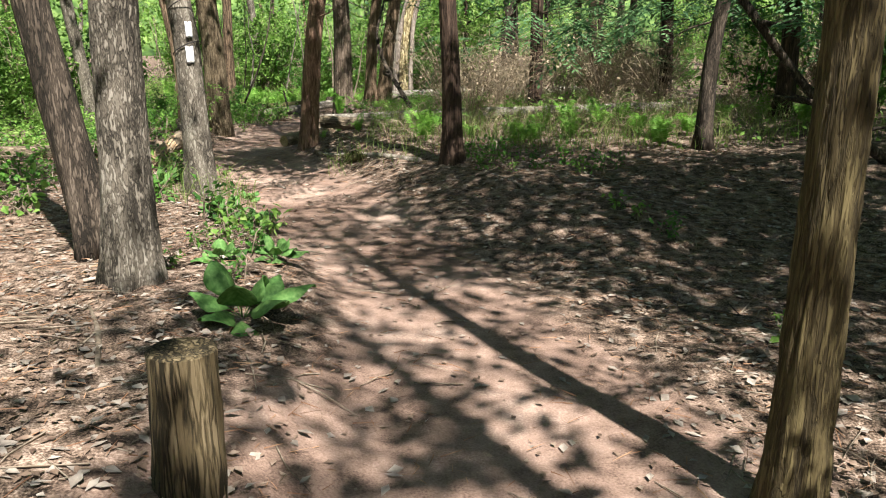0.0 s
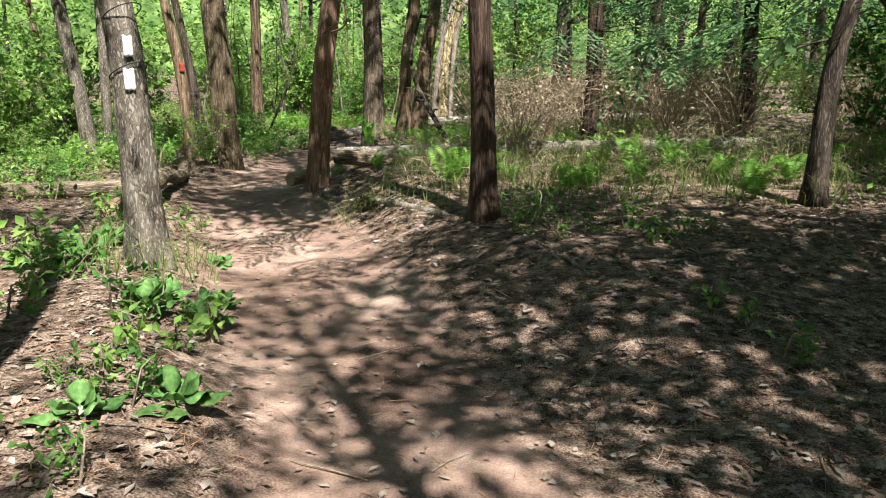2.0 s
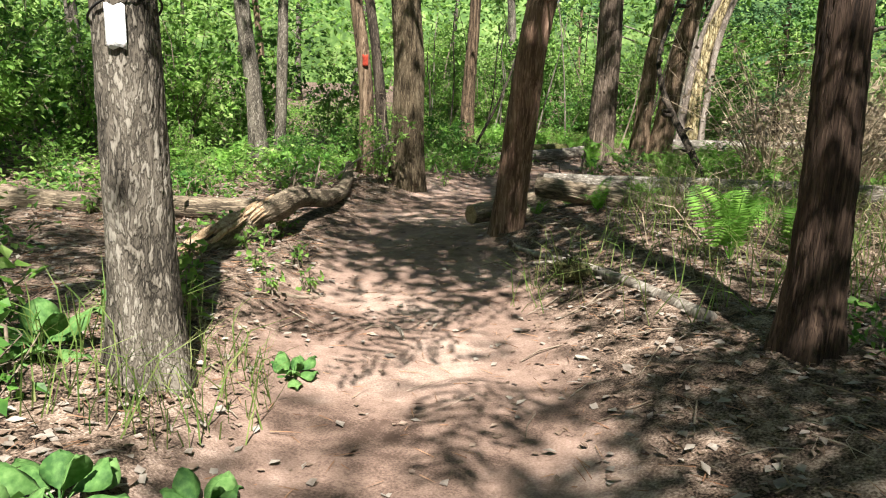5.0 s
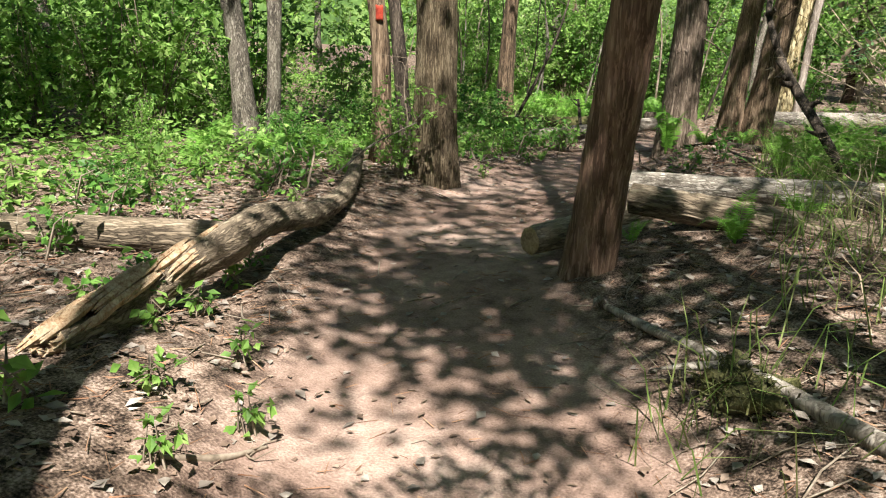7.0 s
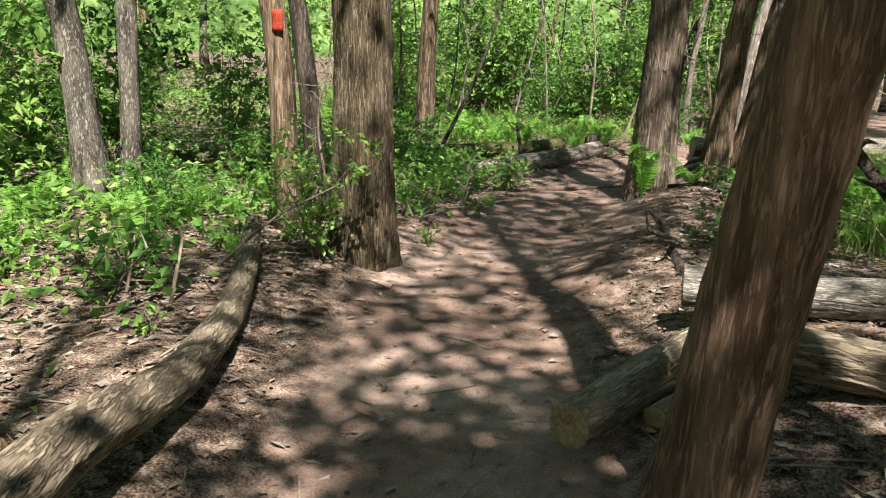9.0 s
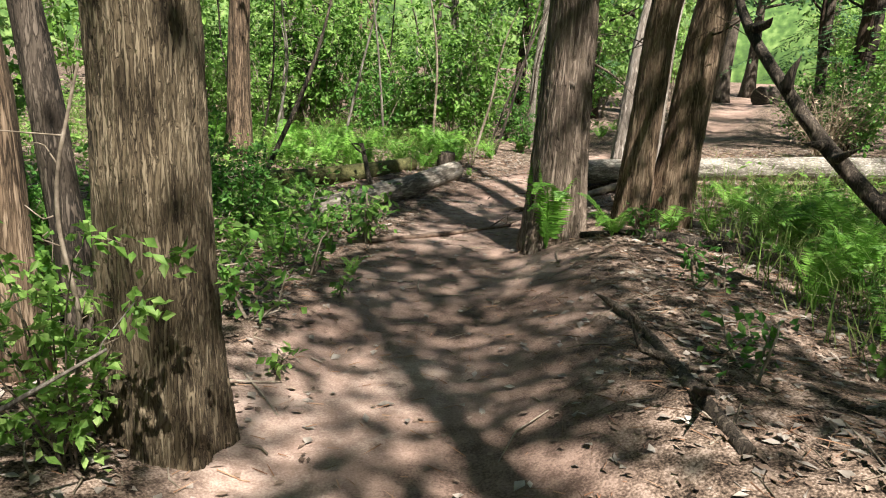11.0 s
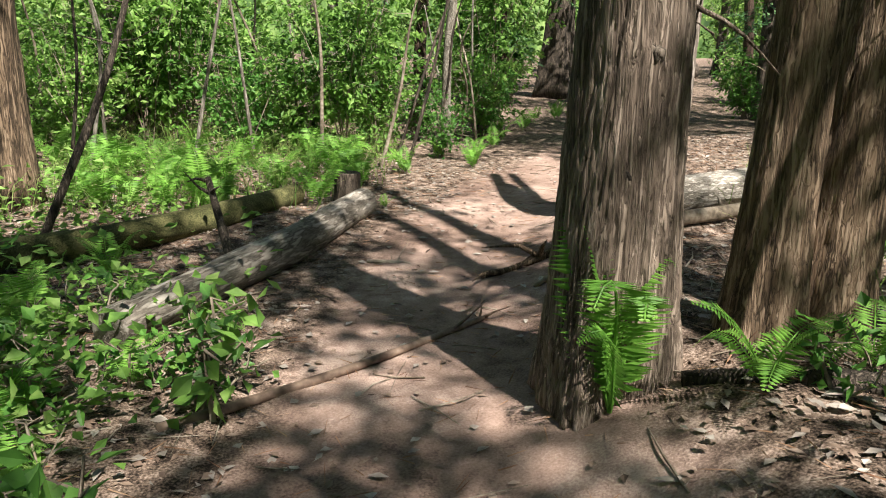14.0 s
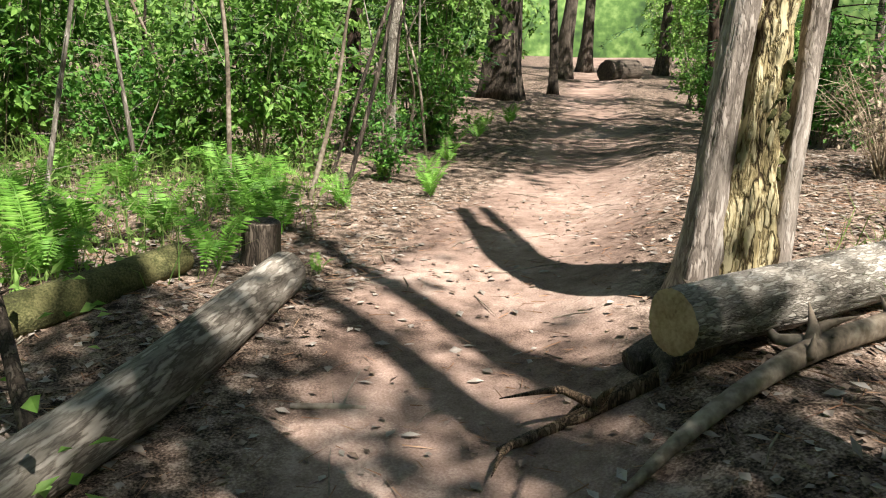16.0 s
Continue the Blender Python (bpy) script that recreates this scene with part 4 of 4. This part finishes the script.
# ---- shrubs and seedlings ----
def shrub_shape(seed, height, spread, count, size, stems=9):
    rg = np.random.default_rng(seed)
    parts, tips, thin = [], [], []
    for i in range(stems):
        a, k = rg.uniform(0, 6.28), rg.uniform(0.2, 1)
        e = np.array([math.cos(a) * spread * k, math.sin(a) * spread * k, height * rg.uniform(0.55, 1)])
        m = e * [0.35, 0.35, 0.55] + rg.normal(size=3) * 0.08
        parts.append(tube([(rg.normal() * 0.05, rg.normal() * 0.05, -0.03), m, e], [0.012, 0.008, 0.003], 3, 4, caps=False))
        for f in np.linspace(0.25, 1, 7):
            b = m * 2 * f * (1 - f) + e * f * f
            for _ in range(2):
                q = b + rg.normal(size=3) * [0.22, 0.22, 0.12] * spread
                thin.append((b, q))
                tips.append((b, q))
    tb, tq = np.array([t[0] for t in thin]), np.array([t[1] for t in thin])
    parts.append(blades(tb, tq - tb, np.linalg.norm(tq - tb, axis=1), 0.006, rg, 0.05))
    pick = rg.integers(0, len(tips), count)
    B, Q = np.array([t[0] for t in tips])[pick], np.array([t[1] for t in tips])[pick]
    f = rg.uniform(0.2, 1.15, (count, 1))
    P = B + (Q - B) * f + rg.normal(size=(count, 3)) * 0.03
    way = unit(Q - B) + rg.normal(size=(count, 3)) * 0.7 - [0, 0, 0.2]
    return join(parts), leaves(P, way, size * rg.uniform(0.6, 1.3, count), size * 0.6 * rg.uniform(0.7, 1.2, count), rg, 0.2)


def shrub_kind(name, seed, height, spread, count, size, mat, label, category="shrub", stems=9, group="undergrowth shrubs"):
    stem, leaf = shrub_shape(seed, height, spread, count, size, stems)
    root = new(name)
    tagged(root, label, category, group)
    tagged(mesh_object("stem", *stem, DEAD if "dead" in name else TWIG, root), kind="stuff")
    tagged(mesh_object("leaf", *leaf, mat, root, smooth=False), kind="stuff")
    return root


SHRUBS = [shrub_kind("shrub", 1, 1.9, 0.95, 1050, 0.105, LEAF_BRIGHT, "bright green leafy shrub in the undergrowth"),
          shrub_kind("shrub", 2, 2.6, 1.15, 1300, 0.12, LEAF_BRIGHT, "tall bright green leafy shrub"),
          shrub_kind("shrub", 3, 1.5, 0.95, 1000, 0.1, LEAF_MID, "dark green leafy shrub in the undergrowth"),
          shrub_kind("shrub", 4, 3.4, 1.3, 1500, 0.135, LEAF_BRIGHT, "tall green shrub closing the view"),
          shrub_kind("seedling", 5, 0.28, 0.2, 26, 0.1, LEAF_BRIGHT, "small green seedling in the leaf litter", "seedling", 3, "seedlings"),
          shrub_kind("seedling", 6, 0.4, 0.26, 60, 0.08, LEAF_MID, "low green leafy plant at the trail's edge", "seedling", 4, "seedlings"),
          shrub_kind("dead_shrub", 7, 1.7, 1.4, 160, 0.08, DEAD, "bare brown twiggy thicket", "shrub", 22, "dead brush")]
used = set()


def plant(k, x, y, s=1.0, turn=0.0):
    m = pose(x, y, gz(x, y), 0, 0, turn)
    if k not in used:
        used.add(k)
        ob = SHRUBS[k]
        ob.matrix_basis = m
    else:
        ob = copy_thing(SHRUBS[k], m)
    ob.scale = (s, s, s)
    return ob


prg = np.random.default_rng(31)


def scatter(n, kinds, xr, yr, smin=0.7, smax=1.2, dmin=1.0):
    c = 0
    while c < n:
        x, y = prg.uniform(*xr), prg.uniform(*yr)
        if abs(float(off_trail(x, y))) < dmin:
            continue
        plant(kinds[int(prg.integers(0, len(kinds)))], x, y, prg.uniform(smin, smax), prg.uniform(0, 360))
        c += 1


scatter(34, (0, 1, 2), (-14, -7.6), (10.5, 20), 0.55, 1.05)
scatter(18, (0, 2), (-7.6, -5.4), (11.5, 19), 0.22, 0.42)
scatter(9, (2, 5), (-6.4, -4.9), (15.4, 19.5), 0.4, 0.75)
scatter(14, (1, 3, 0), (-16, -8), (9, 24))
scatter(30, (0, 1, 3), (-10, 0.4), (25.3, 31), 0.7, 1.15, 1.5)
scatter(12, (1, 2), (-9, -0.5), (25.0, 28), 0.5, 0.9, 1.5)
scatter(9, (1, 3), (-14, 3), (29, 38), 0.9, 1.3, 2.2)
scatter(12, (0, 2), (-7, -3.4), (1.5, 7), 0.3, 0.55, 2.6)
scatter(16, (0, 1, 2), (-16, -7), (1, 10))
scatter(20, (6,), (0, 6.5), (12.8, 17.5), 0.8, 1.2)
scatter(10, (6,), (1.6, 6), (17.5, 24), 0.6, 1.0, 2.6)
scatter(18, (1, 3, 2), (3.5, 14), (12, 26), 0.8, 1.2, 3.0)
scatter(12, (2, 3, 1), (5.5, 12), (5, 13), 0.8, 1.2)
scatter(10, (0, 2), (4, 12), (25, 36), 0.7, 1.1, 2.2)
scatter(7, (1, 3), (-8, 9), (-11, -5), 0.8, 1.2, 1.5)
scatter(14, (1, 3), (0, 24), (43, 56), 1.2, 1.9, 2.6)
scatter(8, (0, 2), (2.5, 9), (24.5, 34), 0.5, 0.9, 1.9)
scatter(22, (4, 5), (-5.5, -2.1), (5.5, 9.5), 0.6, 1.1, 1.1)
scatter(24, (4, 5), (-5.4, -3.9), (14.8, 19), 0.7, 1.3, 1.0)
scatter(16, (5, 4), (-7, -4.4), (10.8, 14.5), 0.7, 1.3, 1.4)
scatter(14, (4, 5), (-2.2, 2), (6, 9.5), 0.5, 0.9, 1.7)
scatter(16, (4, 5), (-6.5, -3.5), (9.5, 13.5), 0.5, 0.9, 0.9)
scatter(10, (4, 5), (-2.3, 0), (13.5, 18), 0.5, 0.9, 1.0)
scatter(8, (4, 5), (-2.0, -1.15), (4.4, 7.4), 0.4, 0.85, 0.7)
for x, y, s, t, k in ((-1.55, 6.4, 1.0, 30, 4), (-1.7, 5.6, 0.9, 80, 4), (-1.35, 5.1, 0.7, 200, 5), (-1.95, 6.2, 1.0, 120, 5), (-3.6, 7.9, 1.2, 10, 4), (-3.2, 9.5, 0.6, 0, 4), (1.9, 3.9, 0.7, 60, 4), (-4.46, 14.02, 0.5, 40, 0), (-3.95, 18.0, 1.2, 15, 4)):
    plant(k, x, y, s, t)


def broad_plant(x, y, s, seed):
    """A rosette of large, soft, ribbed leaves."""
    rg = np.random.default_rng(seed)
    root = new("broadleaf_plant")
    root.location = (x, y, gz(x, y) - 0.01)
    tagged(root, "broad-leaved green plant with large soft leaves", "plant", "broad-leaved plants")
    for i in range(11):
        a = 2.4 * i + rg.normal() * 0.2
        el = 1.15 - 0.085 * i + rg.normal() * 0.08
        d = np.array([math.cos(a) * math.cos(el), math.sin(a) * math.cos(el), math.sin(el)])
        side = np.array([-math.sin(a), math.cos(a), 0])
        up = np.cross(d, side) * -1
        ln, wd = s * rg.uniform(0.75, 1.1), s * rg.uniform(0.36, 0.48)
        V, F = [], []
        for j in range(9):
            f = j / 8
            w = wd * math.sin(math.pi * min(1, max(0, (f - 0.28) / 0.72)) ** 0.75) + 0.006
            for q, u in enumerate((-1, -0.5, 0, 0.5, 1)):
                V.append(d * ln * f + side * w * u * 0.5 + up * (abs(u) * w * 0.28 + 0.012 * math.sin(9 * f + u * 4) * f) - np.array([0, 0, ln * 0.28 * f ** 3]))
        for j in range(8):
            for q in range(4):
                k = j * 5 + q
                F.append((k, k + 1, k + 6, k + 5))
        ob = mesh_object("leaf", V, F, LEAF_SOFT, root)
        so = ob.modifiers.new("thick", "SOLIDIFY")
        so.thickness = 0.002
    return root


broad_plant(-1.08, 3.8, 0.46, 1)
broad_plant(-3.1, 8.3, 0.3, 2)
broad_plant(-1.97, 6.5, 0.3, 4)
for i, (x, y, size) in enumerate(((-3.05, 7.65, 0.36), (-2.05, 6.85, 0.3), (-1.78, 7.15, 0.24), (-1.68, 6.62, 0.26), (-1.22, 5.2, 0.26), (-3.3, 7.35, 0.28), (-2.2, 8.35, 0.18), (-1.5, 4.9, 0.22))):
    broad_plant(x, y, size, 10 + i)
for x, y in ((-2.86, 9.55), (-2.9, 9.15), (-3.6, 9.9), (-3.2, 9.95), (-3.9, 16.4), (-4.0, 15.1)):
    plant(4, x, y, 0.6, 90 * x)


# ---- what covers the forest floor ----
def floor_spots(n, xr, yr, rg, keep):
    x, y = rg.uniform(*xr, n), rg.uniform(*yr, n)
    k = rg.uniform(size=n) < keep(np.abs(off_trail(x, y)), x, y)
    x, y = x[k], y[k]
    return np.stack([x, y, ground_z(x, y)], 1)


def off_path(low, high=1.0, a=0.5, b=1.3):
    return lambda d, x, y: low + (high - low) * step(a, b, d)


lrg = np.random.default_rng(41)
for mat, n, size, label in ((LITTER, 62000, 0.045, "brown fallen leaves strewn over the forest floor"), (LITTER_PALE, 24000, 0.062, "pale dry fallen leaves on the forest floor")):
    P = floor_spots(n, (-6.5, 4), (0.5, 25), lrg, off_path(0.12))
    P[:, 2] += lrg.uniform(0.004, 0.014, len(P))
    w = lrg.normal(size=(len(P), 3)) * [1, 1, 0.08]
    ob = mesh_object("fallen_leaves", *leaves(P, w, size * lrg.uniform(0.5, 1.4, len(P)), size * 0.6 * lrg.uniform(0.6, 1.3, len(P)), lrg, 0.14, unit(lrg.normal(size=(len(P), 3)) * 0.2 + [0, 0, 1])), mat, smooth=False)
    tagged(ob, label, "leaf litter", kind="stuff")
P = floor_spots(30000, (-6, 3.5), (0.5, 24), lrg, off_path(0.35))
P[:, 2] += lrg.uniform(0.004, 0.016, len(P))
tagged(mesh_object("needles", *blades(P, lrg.normal(size=(len(P), 3)) * [1, 1, 0.08], lrg.uniform(0.04, 0.14, len(P)), 0.005, lrg, 0.03), NEEDLES, smooth=False), "reddish dry needles and stalks on the ground", "leaf litter", kind="stuff")
P = floor_spots(5200, (-6.5, 4.5), (0.5, 25), lrg, off_path(0.16))
tw = []
for p in P:
    a, ln = lrg.uniform(0, 6.28), lrg.uniform(0.06, 0.4)
    e = p + [math.cos(a) * ln, math.sin(a) * ln, 0]
    e[2] = gz(e[0], e[1])
    m = (p + e) / 2 + lrg.normal(size=3) * [0.02, 0.02, 0.0]
    r = lrg.uniform(0.002, 0.006)
    tw.append(tube([p + [0, 0, 0.008], m + [0, 0, 0.015], e + [0, 0, 0.008]], [r, r, r * 0.5], 3, 3, caps=False))
tagged(mesh_object("twigs", *join(tw), TWIG), "small dry twigs scattered on the forest floor", "twigs", kind="stuff")
P = floor_spots(3400, (-1.2, 6), (9.3, 13.0), lrg, off_path(0, 0.9, 1.0, 1.8))
Q = floor_spots(5000, (-0.9, 4), (15, 21), lrg, off_path(0, 0.8, 1.6, 2.4))
R = floor_spots(6000, (-10, -2.5), (21.5, 28), lrg, off_path(0, 0.8, 1.4, 2.2))
S = np.concatenate([floor_spots(900, (-3.2, -0.9), (6.6, 8.6), lrg, lambda d, x, y: (np.hypot(x + 2.5, y - 7.7) < 0.55) * 1.0), floor_spots(500, (-2, 0), (9, 11), lrg, lambda d, x, y: (np.hypot(x + 1.2, y - 10.2) < 0.4) * 1.0)])
T = floor_spots(1500, (-1.3, 0.6), (14.6, 17.6), lrg, off_path(0, 0.8, 1.5, 2.2))
P = np.concatenate([P, Q, R, S, T])
tagged(mesh_object("grass", *blades(P, lrg.normal(size=(len(P), 3)) * [0.3, 0.3, 0.1] + [0, 0, 1], lrg.uniform(0.15, 0.6, len(P)), 0.007, lrg, 0.3), GRASS, smooth=False), "thin green and straw-coloured grass in the undergrowth", "grass", kind="stuff")
P = floor_spots(4200, (-0.8, 6), (10.6, 16), lrg, lambda d, x, y: step(1.2, 2.2, d) * (0.15 + 0.85 * (np.sin(2.3 * x + 1) * np.sin(1.9 * y) > 0)))
tagged(mesh_object("dry_grass", *blades(P, lrg.normal(size=(len(P), 3)) * [0.6, 0.6, 0.2] + [0, 0, 0.7], lrg.uniform(0.2, 0.7, len(P)), 0.009, lrg, 0.35), DEAD, smooth=False), "straw-coloured dead grass and stalks", "grass", kind="stuff")
P = np.concatenate([floor_spots(2200, (-5.6, -3.7), (14.8, 19.6), lrg, off_path(0, 0.9, 0.9, 1.5)), floor_spots(2600, (-7.5, -4.2), (10.5, 15.5), lrg, off_path(0, 0.6, 1.2, 3.2)), floor_spots(3500, (-0.9, 2.5), (13.5, 19.5), lrg, off_path(0, 0.6, 1.8, 2.8)), floor_spots(26000, (-14, -3.9), (11.5, 23), lrg, off_path(0, 0.75, 1.2, 3.4)), floor_spots(14000, (-15, -2.5), (23, 33), lrg, off_path(0, 0.8, 1.6, 2.6)), floor_spots(6000, (2, 12), (9, 30), lrg, off_path(0, 0.6, 3, 5)), floor_spots(7000, (-14, -3), (0, 11), lrg, off_path(0, 0.6, 2.2, 5))])
P[:, 2] += lrg.uniform(0.02, 0.5, len(P)) * lrg.uniform(0, 1, len(P))
tagged(mesh_object("ground_cover", *leaves(P, lrg.normal(size=(len(P), 3)) * [1, 1, 0.4], lrg.uniform(0.04, 0.12, len(P)), lrg.uniform(0.03, 0.07, len(P)), lrg), LEAF_BRIGHT, smooth=False), "low green leaves covering the ground", "ground cover", kind="stuff")
P = floor_spots(16, (-2, -0.5), (9.7, 10.7), lrg, lambda d, x, y: 1.0 + 0 * d)
clump = [tube([(-1.25 + q[0] * 0.02, 10.45 + lrg.normal() * 0.06, gz(-1.25, 10.45) + 0.01), (-1.2 + lrg.normal() * 0.12, 10.45 + lrg.normal() * 0.12, gz(-1.2, 10.45) + 0.07)], [0.05, 0.02], 8, 6, lump=0.3, seed=i) for i, q in enumerate(P)]
Q = np.array([[-1.2, 10.42, gz(-1.2, 10.42) + 0.03]]) + lrg.normal(size=(700, 3)) * [0.11, 0.08, 0.03]
tagged(mesh_object("moss_tuft", *join(clump + [blades(Q, lrg.normal(size=(700, 3)) * [0.6, 0.6, 0.5] + [0, 0, 0.5], 0.06, 0.008, lrg, 0.3)]), MOSS, smooth=False), "tuft of yellow-green moss on a fallen branch", "moss")

# far woods: leaf clumps behind the shrubs, all round, with canopy added overhead
wrg = np.random.default_rng(51)
n = 1700
a, rd = wrg.uniform(0, 2 * np.pi, n), wrg.uniform(14, 44, n)
C = np.stack([-1 + rd * np.cos(a), 14 + rd * np.sin(a), wrg.uniform(0.3, 8, n)], 1)
C[:, 2] += ground_z(C[:, 0], C[:, 1])
d = off_trail(C[:, 0], C[:, 1])
C = C[(np.abs(d) > 3.2) & ~((d > -2.5) & (d < 5) & (C[:, 1] > 26) & (C[:, 1] < 44)) & ~((np.abs(d) < 6) & (C[:, 1] > -3) & (C[:, 1] < 27))]
# unseen high clumps on both sides, added to hold back sky light
high = np.concatenate([np.stack([wrg.uniform(-15, -6.5, 260), wrg.uniform(-6, 11, 260), wrg.uniform(6, 11, 260)], 1), np.stack([wrg.uniform(6.5, 14, 260), wrg.uniform(-4, 26, 260), wrg.uniform(5, 11, 260)], 1)])
C = np.concatenate([C, high, high])
pick = wrg.integers(0, len(C), 82000)
P = C[pick] + wrg.normal(size=(len(pick), 3)) * [0.85, 0.85, 0.5]
far = leaves(P, wrg.normal(size=P.shape) * [1, 1, 0.6] - [0, 0, 0.2], wrg.uniform(0.14, 0.34, len(P)), wrg.uniform(0.1, 0.2, len(P)), wrg)
tagged(mesh_object("far_foliage", *far, LEAF_FAR, smooth=False), "dense green foliage of the surrounding woods, with added canopy blocking sky light", "foliage", kind="stuff")
